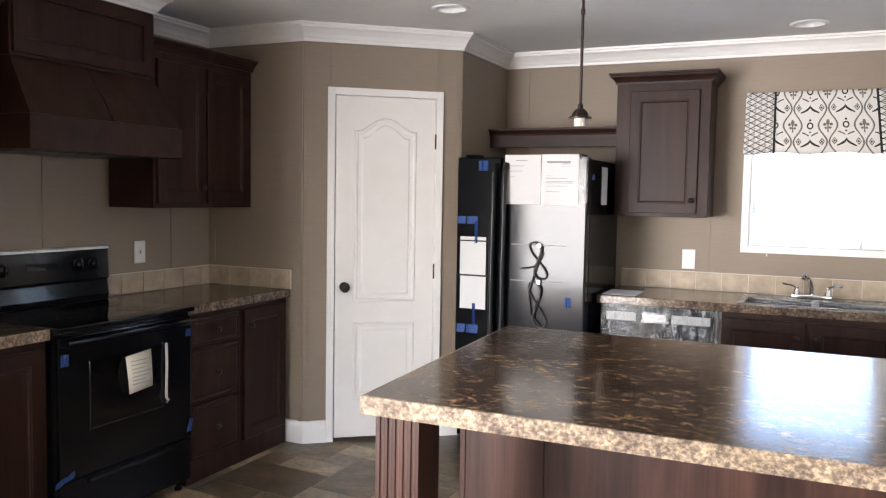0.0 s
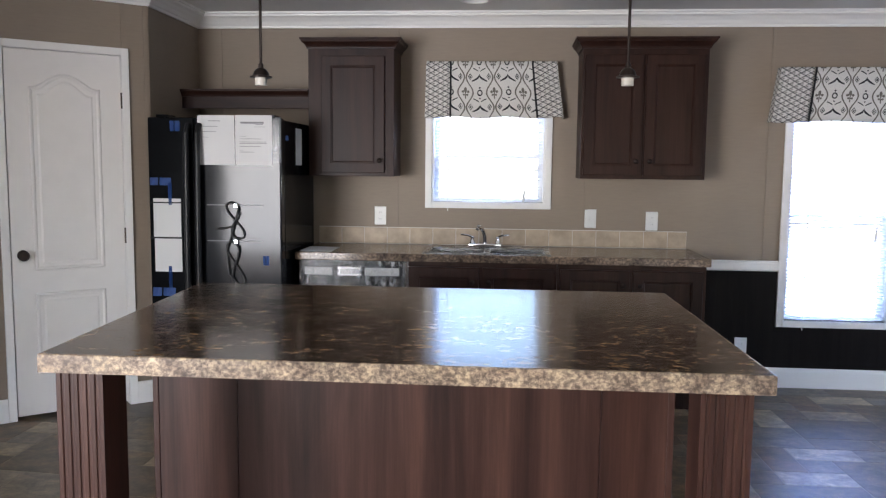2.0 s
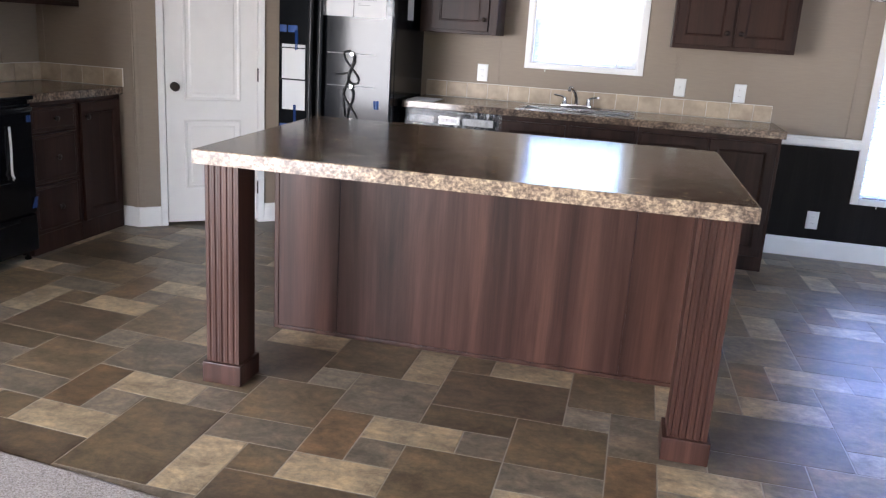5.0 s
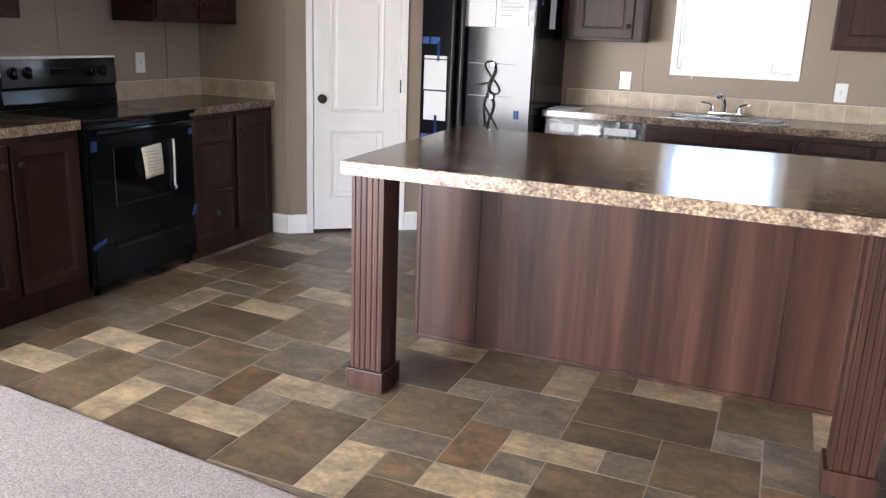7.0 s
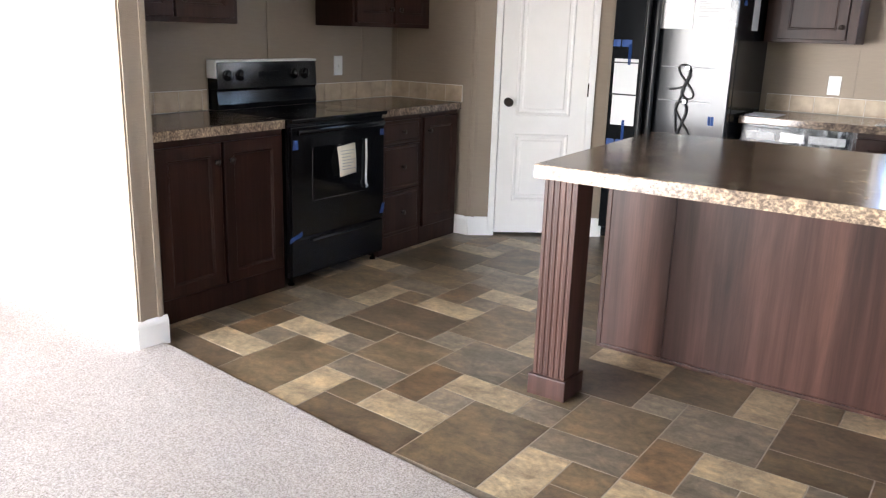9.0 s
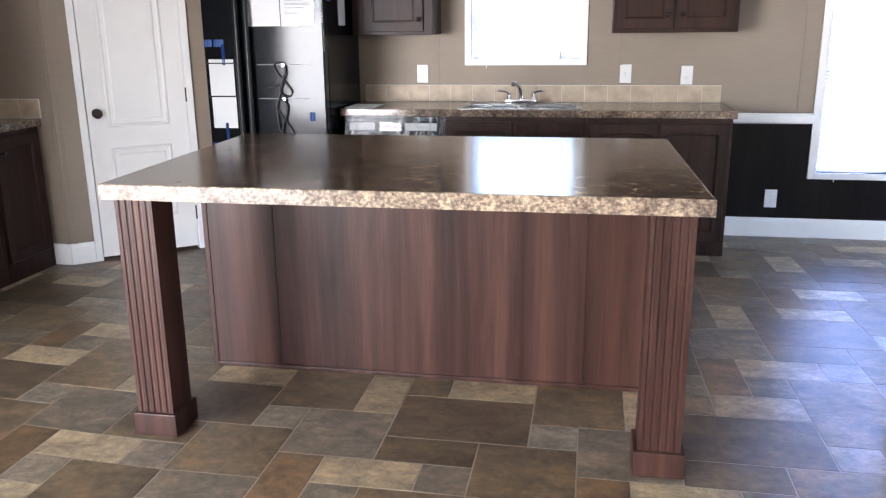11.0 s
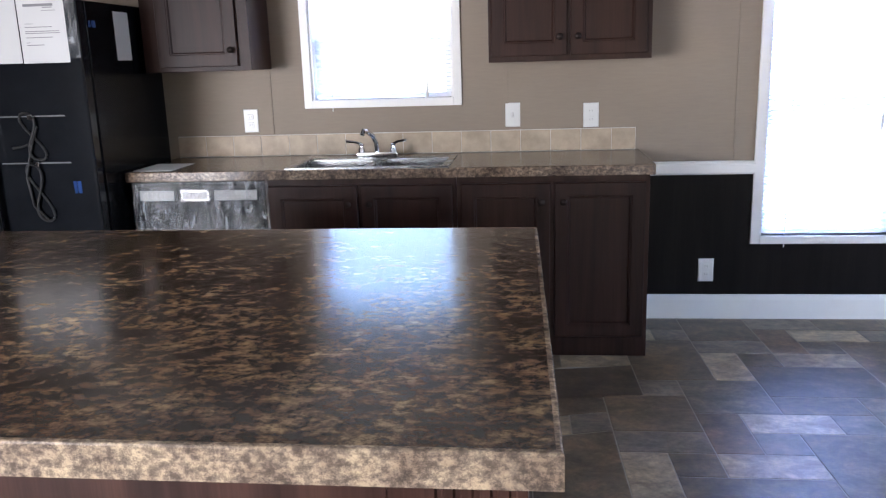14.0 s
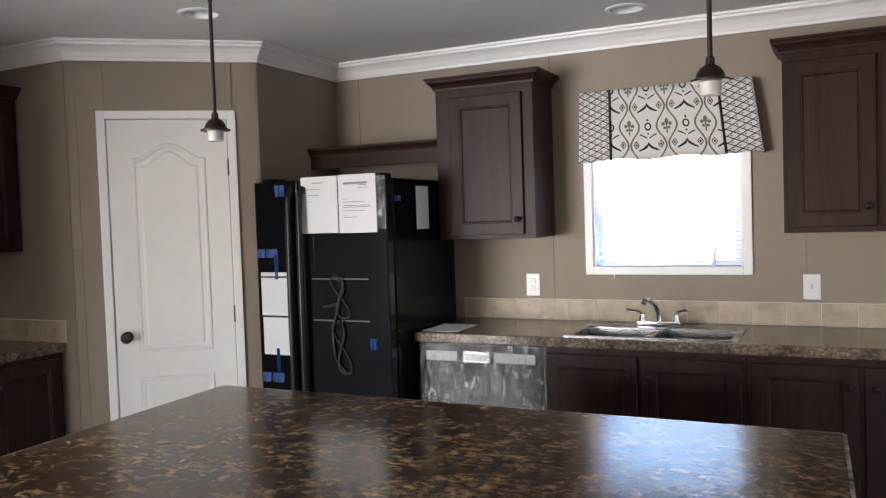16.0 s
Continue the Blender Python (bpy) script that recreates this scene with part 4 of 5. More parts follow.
# ---------- island ----------
IX0, IX1, IY0, IY1 = -0.554, 1.412, 2.257, 3.622
top = thing("island_worktop", ((IX0 + IX1) / 2, (IY0 + IY1) / 2, 0.870), "large brown marbled laminate worktop with speckled edge lightened as if lit", "worktop")


def prism(bm, pts, z0, z1):
    lo, hi = [bm.verts.new((x, y, z0)) for x, y in pts], [bm.verts.new((x, y, z1)) for x, y in pts]
    bm.faces.new(lo[::-1])
    bm.faces.new(hi)
    for k in range(len(pts)):
        bm.faces.new((lo[k], lo[(k + 1) % len(pts)], hi[(k + 1) % len(pts)], hi[k]))
    return bm


E1 = 0.010
outline = [(IX0, IY0), (IX1, IY0), (IX1 - 0.026, IY1 - 0.012), (IX1 - 0.038, IY1), (IX0 - 0.058, IY1), (IX0 - 0.068, IY1 - 0.012)]
inner = [(IX0 + E1, IY0 + E1), (IX1 - E1, IY0 + E1), (IX1 - 0.026 - E1, IY1 - 0.016), (IX1 - 0.042, IY1 - E1), (IX0 - 0.054, IY1 - E1), (IX0 - 0.068 + E1, IY1 - 0.016)]
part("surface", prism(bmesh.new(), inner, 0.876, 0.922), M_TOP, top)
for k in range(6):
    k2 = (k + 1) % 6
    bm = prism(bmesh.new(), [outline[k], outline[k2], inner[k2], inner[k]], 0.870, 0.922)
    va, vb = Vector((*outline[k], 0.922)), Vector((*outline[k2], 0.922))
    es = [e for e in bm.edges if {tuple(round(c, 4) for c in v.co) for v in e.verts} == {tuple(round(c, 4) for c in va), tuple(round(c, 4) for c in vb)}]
    # the strip's lighter tone carries the front light in its colour
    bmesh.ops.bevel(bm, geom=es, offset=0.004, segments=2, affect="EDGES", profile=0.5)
    part("edge_strip", bm, M_EDGE_LIT, top, "speckled laminate edge, tinted golden as if lit from the front")

isl = thing("island_cabinet", (0.38, 3.26, 0), "reddish brown wooden island cabinet with plain panelled back", "cabinet")
CX0, CX1, CY0, CY1 = -0.535, 1.30, 2.925, 3.57
part("body", slab(CX0 + 0.006, CY0 + 0.006, 0.0, CX1 - 0.006, CY1, 0.869), M_CAB_LIT, isl)
seams = [CX0 + 0.02, -0.225, 1.052, CX1 - 0.02]
for a, b in zip(seams, seams[1:]):
    part("back_panel", slab(a + 0.001, CY0, 0.018, b - 0.001, CY0 + 0.006, 0.869, bevel=0.001), M_CAB_LIT, isl)
for x in (CX0, CX1 - 0.022):
    part("corner_stile", slab(x, CY0 - 0.004, 0.0, x + 0.022, CY0 + 0.02, 0.869, bevel=0.003), M_CAB_LIT, isl)
part("shoe_moulding", slab(CX0 + 0.022, CY0 - 0.008, 0.0, CX1 - 0.022, CY0 - 0.0005, 0.018, bevel=0.003), M_CAB_LIT, isl)
for k in range(3):
    part("door", nested(bmesh.new(), (CX0 + 0.03 + k * 0.595, CY1, 0.12), X, Z, Y, 0.575, 0.72, PANEL), M_CAB_LIT, isl)


def post(x0, x1, y0, label):
    """Square island post with flutes on its front and a plinth."""
    p = thing("island_post", ((x0 + x1) / 2, y0 + 0.07, 0), label, "post", "island posts")
    w = x1 - x0
    bm = bmesh.new()
    prof = [(0, 0)]
    n = 5
    for k in range(n):
        c = w * (0.14 + 0.72 * k / (n - 1))
        prof += [(c - 0.006, 0), (c - 0.003, -0.004), (c + 0.003, -0.004), (c + 0.006, 0)]
    prof += [(w, 0), (w, -0.135), (0, -0.135)]
    extrude_profile(bm, prof, (x0, y0, 0.086), (x0, y0, 0.869), (1, 0, 0), (0, -1, 0))
    part("shaft", bm, M_CAB_LIT, p)
    part("plinth", slab(x0 - 0.014, y0 - 0.014, 0, x1 + 0.014, y0 + 0.149, 0.086, bevel=0.004), M_CAB_LIT, p)


post(-0.522, -0.387, 2.29, "reddish brown fluted island post with plinth")
post(1.232, 1.367, 2.29, "reddish brown fluted island post with plinth")

# ---------- range ----------
RY0, RY1, RX = 2.620, 3.398, -2.185


def tape(parent, o, u, v, n, w, h):
    """A crumpled strip of painter's tape standing slightly off its surface."""
    o, u, v, n = Vector(o), Vector(u), Vector(v), Vector(n)
    bm = bmesh.new()
    k = 5
    rows = [[bm.verts.new(o + u * (w * a / k) + v * (h * b) + n * (0.002 + 0.005 * math.sin(a * 2.1 + b))) for a in range(k + 1)] for b in (0, 1)]
    rows2 = [[bm.verts.new(vt.co - n * 0.0012) for vt in r] for r in rows]
    for a in range(k):
        bm.faces.new((rows[0][a], rows[0][a + 1], rows[1][a + 1], rows[1][a]))
        bm.faces.new((rows2[0][a], rows2[1][a], rows2[1][a + 1], rows2[0][a + 1]))
    return part("tape_strip", bm, M_BLUE, parent, "blue painter's tape")


def kitchen_range():
    r = thing("range", (-2.5, 3.009, 0), "black electric range with taped oven door and hanging card", "range")
    part("body", slab(-2.78, RY0, 0.05, RX - 0.02, RY1, 0.893, bevel=0.004), M_BLACK, r)
    part("cooktop", slab(-2.755, RY0 - 0.003, 0.894, RX + 0.018, RY1 + 0.003, 0.916, bevel=0.005), M_GLASSBLK, r, "black glass cooktop")
    for x, y, rad in ((-2.36, 2.813, 0.1), (-2.36, 3.203, 0.085), (-2.6, 2.813, 0.08), (-2.6, 3.203, 0.1)):
        part("burner_mark", lathe(bmesh.new(), (x, y, 0.9162), (0, 0, 1), [(rad, 0), (rad, 0.0004)], 32), M_BLACK, r, "faint round burner mark")
    bm = bmesh.new()
    extrude_profile(bm, [(0, 0), (0.075, 0), (0.082, 0.03), (0.070, 0.10), (0.082, 0.115), (0.074, 0.266), (0, 0.266)], (WEST + 0.005, RY0 + 0.008, 0.917), (WEST + 0.005, RY1 + 0.006, 0.917), (1, 0, 0))
    back = part("backguard", bm, M_BLACK, r)
    bm = bmesh.new()
    box(bm, WEST + 0.004, RY0 + 0.002, 1.177, WEST + 0.084, RY1 + 0.010, 1.189, 0.003)
    for y0 in (RY0 + 0.001,):
        box(bm, WEST + 0.004, y0, 1.09, WEST + 0.082, y0 + 0.007, 1.18, 0.002)
    part("edge_guard", bm, M_PLATE, back, "white protective edge")
    px = WEST + 0.005 + 0.078
    for y in (2.705, 2.795, 3.215, 3.305):
        k = part("knob", lathe(bmesh.new(), (px, y, 1.105), (1, 0, 0.05), [(0.032, 0), (0.032, 0.004), (0.026, 0.008), (0.024, 0.022), (0.018, 0.027), (0, 0.028)], 20), M_BLACK, back, smooth=True)
        part("grip", slab(px + 0.026, y - 0.004, 1.085, px + 0.034, y + 0.004, 1.13, bevel=0.002), M_GLASSBLK, k)
    part("clock_display", slab(px - 0.001, 2.925, 1.09, px + 0.003, 3.09, 1.125, bevel=0.001), M_GLASSBLK, back)
    part("maker_plate", slab(px - 0.001, 2.985, 1.045, px + 0.0022, 3.035, 1.054), M_INK, back, "small grey nameplate")
    bm = slab(RX - 0.018, RY0 + 0.006, 0.275, RX, RY1 - 0.006, 0.872, bevel=0.004)
    door = part("oven_door", bm, M_BLACK, r)
    part("window", nested(bmesh.new(), (RX + 0.0005, 2.78, 0.452), Y, Z, X, 0.44, 0.305, [(0, 0), (0.002, 0.003), (0.012, 0.003), (0.014, 0.001)]), M_GLASSBLK, door, "dark glass oven window")
    part("handle", slab(RX + 0.004, RY0 + 0.03, 0.832, RX + 0.034, RY1 - 0.03, 0.862, bevel=0.010), M_BLACK, door, "wide black handle", True)
    bm = bmesh.new()
    box(bm, RX - 0.018, RY0 + 0.006, 0.06, RX - 0.004, RY1 - 0.006, 0.262, 0.004)
    extrude_profile(bm, [(0, 0), (0.016, 0.002), (0.020, 0.010), (0.012, 0.020), (0, 0.022)], (RX - 0.005, RY0 + 0.15, 0.232), (RX - 0.005, RY1 - 0.15, 0.232), (1, 0, 0))
    part("storage_drawer", bm, M_BLACK, r, "black drawer with moulded pull")
    for y in (RY0 + 0.04, RY1 - 0.04):
        for x in (-2.24, -2.72):
            part("foot", lathe(bmesh.new(), (x, y, 0), (0, 0, 1), [(0.018, 0), (0.018, 0.012), (0.009, 0.014), (0.009, 0.052)], 12), M_BLACK, r)
    tape(r, (RX + 0.002, RY0 + 0.012, 0.755), Y, Z, X, 0.045, 0.05)
    tape(r, (RX + 0.002, RY0 - 0.02, 0.255), Y + Z * 0.3, Z, X, 0.10, 0.024)
    tape(r, (RX + 0.002, RY1 - 0.045, 0.30), Y, Z + Y * 0.3, X, 0.035, 0.06)
    tape(r, (RX + 0.002, RY1 - 0.05, 0.775), Y, Z, X, 0.04, 0.035)
    bm = bmesh.new()
    tube(bm, [(RX + 0.012, 3.214, 0.765), (RX + 0.016, 3.212, 0.66), (RX + 0.014, 3.210, 0.535), (RX + 0.020, 3.204, 0.508), (RX + 0.020, 3.217, 0.493), (RX + 0.016, 3.210, 0.482)], 0.0065, 8)
    part("hanging_strip", bm, M_PLATE, door, "white strip with curled end on the oven door", True)
    # hanging card
    bm = bmesh.new()
    n = 8
    grid = []
    for a in range(n + 1):
        f = a / n
        grid.append([bm.verts.new((RX + 0.010 + 0.022 * math.sin(f * 2.6), 2.968 + 0.150 * s + 0.012 * f * (1 - s) - 0.014 * math.sin(f * 3), 0.742 - 0.170 * f + 0.012 * s)) for s in (0, 0.5, 1)])
    for a in range(n):
        for b in range(2):
            bm.faces.new((grid[a][b], grid[a][b + 1], grid[a + 1][b + 1], grid[a + 1][b]))
    card = part("instruction_card", bm, M_CREAM, r, "cream printed instruction card hanging from the handle", True)
    card.modifiers.new("thickness", "SOLIDIFY").thickness = 0.001
    for a in range(7):
        f = 0.16 + a * 0.10
        xx, zz = RX + 0.0117 + 0.022 * math.sin(f * 2.6), 0.742 - 0.170 * f
        part("print_line", slab(xx, 2.985, zz, xx + 0.0012, 3.100 - 0.02 * (a % 3), zz + 0.004), M_STRIP, card)


kitchen_range()

# ---------- range hood ----------


def range_hood():
    h = thing("range_hood", (-2.55, 3.0, 1.635), "dark brown wooden range hood with sloping front", "range hood")
    x1, y0, y1 = -2.30, 2.605, 3.468
    part("lower_band", slab(WEST + 0.001, y0, 1.640, x1, y1, 1.785, bevel=0.004), M_CABX, h)
    bm = bmesh.new()
    lo = [(WEST + 0.001, y0 + 0.006), (x1 - 0.006, y0 + 0.006), (x1 - 0.006, y1 - 0.006), (WEST + 0.001, y1 - 0.006)]
    hi = [(WEST + 0.001, HOOD_Y0), (HOOD_X, HOOD_Y0), (HOOD_X, HOOD_Y1), (WEST + 0.001, HOOD_Y1)]
    a, b = [bm.verts.new((*p, 1.786)) for p in lo], [bm.verts.new((*p, 2.03)) for p in hi]
    bm.faces.new(a[::-1])
    bm.faces.new(b)
    for k in range(4):
        bm.faces.new((a[k], a[(k + 1) % 4], b[(k + 1) % 4], b[k]))
    part("sloping_canopy", bm, M_CAB, h)
    ym = (y0 + y1) / 2
    bm = bmesh.new()
    tube(bm, [(x1 - 0.004, ym, 1.79), (HOOD_X + 0.001, ym, 2.028)], 0.003, 6)
    part("centre_joint", bm, M_CAB, h)
    up = part("upper_box", slab(WEST + 0.001, HOOD_Y0, 2.031, HOOD_X, HOOD_Y1, H - 0.001, bevel=0.002), M_CAB, h)
    part("front_panel", nested(bmesh.new(), (HOOD_X, HOOD_Y0 + 0.01, 2.045), Y, Z, X, HOOD_Y1 - HOOD_Y0 - 0.02, 0.30,
                               [(0, 0), (0.001, 0.014), (0.062, 0.014), (0.066, 0.003), (0.07, 0.003)]), M_CAB, up)
    part("vent_insert", slab(WEST + 0.06, y0 + 0.06, 1.637, x1 - 0.10, y1 - 0.06, 1.6405, bevel=0.001), M_HANDLE, h, "dark metal vent insert")


range_hood()

# ---------- refrigerator ----------


def refrigerator():
    f = thing("refrigerator", (-0.98, 5.2, 0), "glossy black side-by-side refrigerator with papers and blue tape", "refrigerator")
    x0, xm, x1, yf = -1.382, -1.104, -0.588, 4.785
    part("body", slab(x0 + 0.002, yf + 0.075, 0.03, x1, 5.56, 1.70, bevel=0.006), M_FRIDGE, f)
    left = part("freezer_door", slab(x0, yf, 0.09, xm - 0.003, yf + 0.068, 1.71, bevel=0.010), M_FRIDGE, f)
    right = part("fridge_door", slab(xm + 0.003, yf, 0.09, x1, yf + 0.068, 1.71, bevel=0.010), M_FRIDGEFILM, f, "glossy black door under clear film")
    part("base_grille", slab(x0 + 0.01, yf + 0.03, 0.02, x1 - 0.01, yf + 0.07, 0.085, bevel=0.004), M_BLACK, f)
    for par, x in ((left, xm - 0.032), (right, xm + 0.034)):
        bm = bmesh.new()
        tube(bm, [(x, yf - 0.004, 0.42), (x, yf - 0.035, 0.47), (x, yf - 0.046, 0.60), (x, yf - 0.05, 1.05), (x, yf - 0.046, 1.50), (x, yf - 0.035, 1.62), (x, yf - 0.004, 1.67)], 0.017, 12)
        part("handle", bm, M_HANDLE, par, "long curved black handle", True)
    for x in (x0 + 0.06, x1 - 0.06):
        for y in (4.95, 5.48):
            part("caster", lathe(bmesh.new(), (x, y, 0.018), (1, 0, 0), [(0.018, -0.012), (0.018, 0.012)], 14), M_BLACK, f)
    for x in (-1.3, -0.66):
        part("hinge_cover", slab(x - 0.035, yf + 0.01, 1.711, x + 0.035, yf + 0.13, 1.726, bevel=0.004), M_BLACK, f)
    # notices taped to the doors
    for k, (a, b, z0, z1) in enumerate([(-1.080, -0.862, 1.437, 1.722), (-0.856, -0.640, 1.435, 1.724)]):
        p = part("notice", slab(a, yf - 0.0035, z0, b, yf - 0.002, z1), M_PAPER, right, "white printed notice sheet")
        rows = [(0.30, 0.62, 0.030, 0.004), (0.12, 0.55, 0.062, 0.003), (0.12, 0.50, 0.092, 0.003), (0.12, 0.3, 0.125, 0.002)] if k == 0 else \
               [(0.14, 0.78, 0.038, 0.011), (0.55, 0.76, 0.052, 0.004), (0.52, 0.82, 0.066, 0.002), (0.12, 0.3, 0.12, 0.002), (0.12, 0.7, 0.134, 0.003),
                (0.12, 0.85, 0.152, 0.003), (0.12, 0.86, 0.160, 0.003), (0.12, 0.7, 0.178, 0.003), (0.12, 0.2, 0.2, 0.002), (0.12, 0.5, 0.21, 0.003)]
        for s0, s1, dz, hh in rows:
            part("print_line", slab(a + (b - a) * s0, yf - 0.0042, z1 - dz - hh, a + (b - a) * s1, yf - 0.0034, z1 - dz), M_INK, p)
    for a, b, z0, z1 in ((-1.356, -1.190, 1.012, 1.238), (-1.352, -1.188, 0.806, 1.008)):
        part("notice", slab(a, yf - 0.0035, z0, b, yf - 0.002, z1), M_PAPER, left, "blank white sheet")
    for z in (1.214, 1.006):
        part("strap", slab(x0 + 0.002, yf - 0.006, z - 0.004, xm - 0.075, yf - 0.004, z + 0.004), M_CORD, left, "thin black strap over the sheets")
    for z in (1.205, 0.995):
        part("film_seam", slab(xm + 0.07, yf - 0.003, z - 0.003, -0.70, yf - 0.0015, z + 0.003), M_FILMSEAM, right, "pale seam of clear film")
    tape(left, (-1.245, yf - 0.001, 1.630), X, Z, -Y, 0.06, 0.06)
    tape(left, (x0 + 0.008, yf - 0.001, 1.315), X, Z + X * 0.05, -Y, 0.13, 0.045)
    tape(left, (-1.262, yf - 0.004, 1.20), X + Z * 0.1, Z, -Y, 0.018, 0.13)
    tape(left, (-1.268, yf - 0.005, 0.71), X, Z, -Y, 0.016, 0.13)
    tape(left, (x0 + 0.01, yf - 0.001, 0.66), X, Z + X * 0.1, -Y, 0.14, 0.05)
    tape(right, (-0.700, yf - 0.001, 0.855), X, Z, -Y, 0.035, 0.055)
    tape(f, (-0.588, 4.87, 1.585), Y, Z, X, 0.07, 0.03)
    part("side_notice", slab(-0.5865, 5.10, 1.44, -0.585, 5.24, 1.665), M_PAPER, f, "white sheet taped to the side")
    bm = bmesh.new()
    g = []
    for a in range(9):
        col = []
        for b in range(27):
            x, z = x1 - 0.050 + 0.052 * a / 8, 1.712 - 0.26 * b / 26
            col.append(bm.verts.new((x, yf - 0.006 + noise.noise(Vector((x * 60, z * 34, 2.0))) * 0.004, z)))
        g.append(col)
    for a in range(8):
        for b in range(26):
            bm.faces.new((g[a][b], g[a + 1][b], g[a + 1][b + 1], g[a][b + 1]))
    part("plastic_film", bm, M_FILM, right, "crinkled clear film on the door edge", True)
    # chrome clips that the cord hooks on
    for z in (1.19, 0.98):
        part("cord_clip", slab(-0.868, yf - 0.024, z, -0.844, yf - 0.002, z + 0.024, bevel=0.003), M_CHROME, right, "bright chrome clip holding the cord")
    # power cord tied up in two loops
    for zc, h2 in ((1.115, 0.105), (0.86, 0.13)):
        bm = bmesh.new()
        pts = []
        for k in range(41):
            a = 2 * math.pi * k / 40
            pts.append((-0.862 + 0.036 * math.sin(2 * a) - 0.03 * math.cos(a) * 0.8, yf - 0.012 - 0.005 * math.sin(a), zc + h2 * math.cos(a)))
        tube(bm, pts, 0.0062, 8)
        part("power_cord", bm, M_CORD, right, "black power cord tied in loops", True)
    bm = bmesh.new()
    tube(bm, [(-0.965, yf - 0.01, 1.065), (-0.92, yf - 0.012, 1.07), (-0.87, yf - 0.014, 1.085)], 0.0062, 8)
    tube(bm, [(-0.835, yf - 0.012, 1.16), (-0.87, yf - 0.014, 1.08), (-0.915, yf - 0.012, 0.93), (-0.90, yf - 0.012, 0.80), (-0.84, yf - 0.012, 0.735)], 0.0062, 8)
    part("power_cord", bm, M_CORD, right, smooth=True)


refrigerator()

# ---------- dishwasher in its film ----------


def dishwasher():
    x0, x1, y = -0.545, 0.098, 5.035
    d = thing("dishwasher", ((x0 + x1) / 2, 5.3, 0), "built-in dishwasher still wrapped in clear plastic film", "dishwasher")
    part("body", slab(x0 + 0.004, y + 0.02, 0.0, x1 - 0.004, 5.60, 0.862), M_BLACK, d)
    part("door", slab(x0 + 0.006, y - 0.004, 0.12, x1 - 0.006, y + 0.02, 0.745, bevel=0.004), M_BLACK, d)
    panel = part("control_panel", slab(x0 + 0.006, y - 0.012, 0.752, x1 - 0.006, y + 0.02, 0.852, bevel=0.006), M_BLACK, d)
    for a, b in ((x0 + 0.03, x0 + 0.20), (x1 - 0.24, x1 - 0.03)):
        part("button_strip", slab(a, y - 0.014, 0.775, b, y - 0.0115, 0.822), M_STRIP, panel, "pale button strip")
    part("latch_handle", slab(x0 + 0.235, y - 0.022, 0.768, x0 + 0.385, y - 0.010, 0.83, bevel=0.005), M_STEEL, panel, "grey latch plate")
    part("label_card", slab(x0 + 0.25, y - 0.0245, 0.782, x0 + 0.37, y - 0.0225, 0.816), M_PAPER, panel, "white label")
    bm = bmesh.new()
    nx, nz = 44, 26
    g = []
    for a in range(nx + 1):
        col = []
        for b in range(nz + 1):
            x, z = x0 + 0.002 + (x1 - x0 + 0.03) * a / nx, 0.866 - 0.50 * b / nz
            w = noise.noise(Vector((x * 9, z * 3.2, 1.7))) * 0.012 + noise.noise(Vector((x * 26, z * 9, 4.0))) * 0.005
            col.append(bm.verts.new((x, y - 0.034 - 0.010 * (b / nz) + w, z)))
        g.append(col)
    for a in range(nx):
        for b in range(nz):
            bm.faces.new((g[a][b], g[a + 1][b], g[a + 1][b + 1], g[a][b + 1]))
    part("plastic_film", bm, M_FILM, d, "creased clear plastic film", True)


dishwasher()

# ---------- sink and tap ----------


def sink():
    s = thing("sink", (0.59, 5.27, 0.914), "double-bowl stainless steel sink set in the worktop", "sink")
    x0, x1, y0, y1, xm = 0.205, 0.985, 5.045, 5.515, 0.595
    bm = bmesh.new()
    z = 0.9145
    bowls = [(0.235, xm - 0.016), (xm + 0.016, 0.955)]
    for q in ((x0, y0, x1, 5.075), (x0, 5.39, x1, y1), (x0, 5.075, bowls[0][0], 5.39), (bowls[0][1], 5.075, bowls[1][0], 5.39), (bowls[1][1], 5.075, x1, 5.39)):
        box(bm, q[0], q[1], z, q[2], q[3], z + 0.0045)
    part("rim", bm, M_STEEL, s)
    for a, b in bowls:
        bm = nested(bmesh.new(), (a, 5.075, z + 0.0045), X, Y, -Z, b - a, 0.315, [(0, 0), (0.004, 0.003), (0.012, 0.15), (0.03, 0.168), (0.05, 0.172)])
        bowl = part("bowl", bm, M_STEEL, s)
        part("drain", lathe(bmesh.new(), ((a + b) / 2, 5.235, z - 0.166), (0, 0, 1), [(0.045, 0), (0.045, 0.003), (0.03, 0.001), (0, 0.001)], 20), M_CHROME, bowl)
    t = thing("tap", (0.575, 5.46, 0.919), "two-handle chrome kitchen tap with swivel spout", "tap")
    part("base_plate", slab(0.468, 5.435, 0.9195, 0.682, 5.487, 0.944, bevel=0.008), M_CHROME, t, smooth=True)
    part("spout", tube(bmesh.new(), [(0.575, 5.46, 0.942), (0.573, 5.452, 0.99), (0.562, 5.42, 1.03), (0.545, 5.36, 1.058), (0.535, 5.325, 1.062), (0.530, 5.312, 1.045)], 0.0125, 12), M_CHROME, t, smooth=True)
    for sx, x in ((-1, 0.492), (1, 0.658)):
        hd = part("handle", lathe(bmesh.new(), (x, 5.46, 0.943), (0, 0, 1), [(0.020, 0), (0.018, 0.012), (0.011, 0.028), (0.013, 0.04), (0.006, 0.046)], 16), M_CHROME, t, smooth=True)
        part("lever", tube(bmesh.new(), [(x, 5.46, 0.985), (x + sx * 0.03, 5.45, 0.997), (x + sx * 0.075, 5.44, 1.003)], 0.0065, 8), M_CHROME, hd, smooth=True)


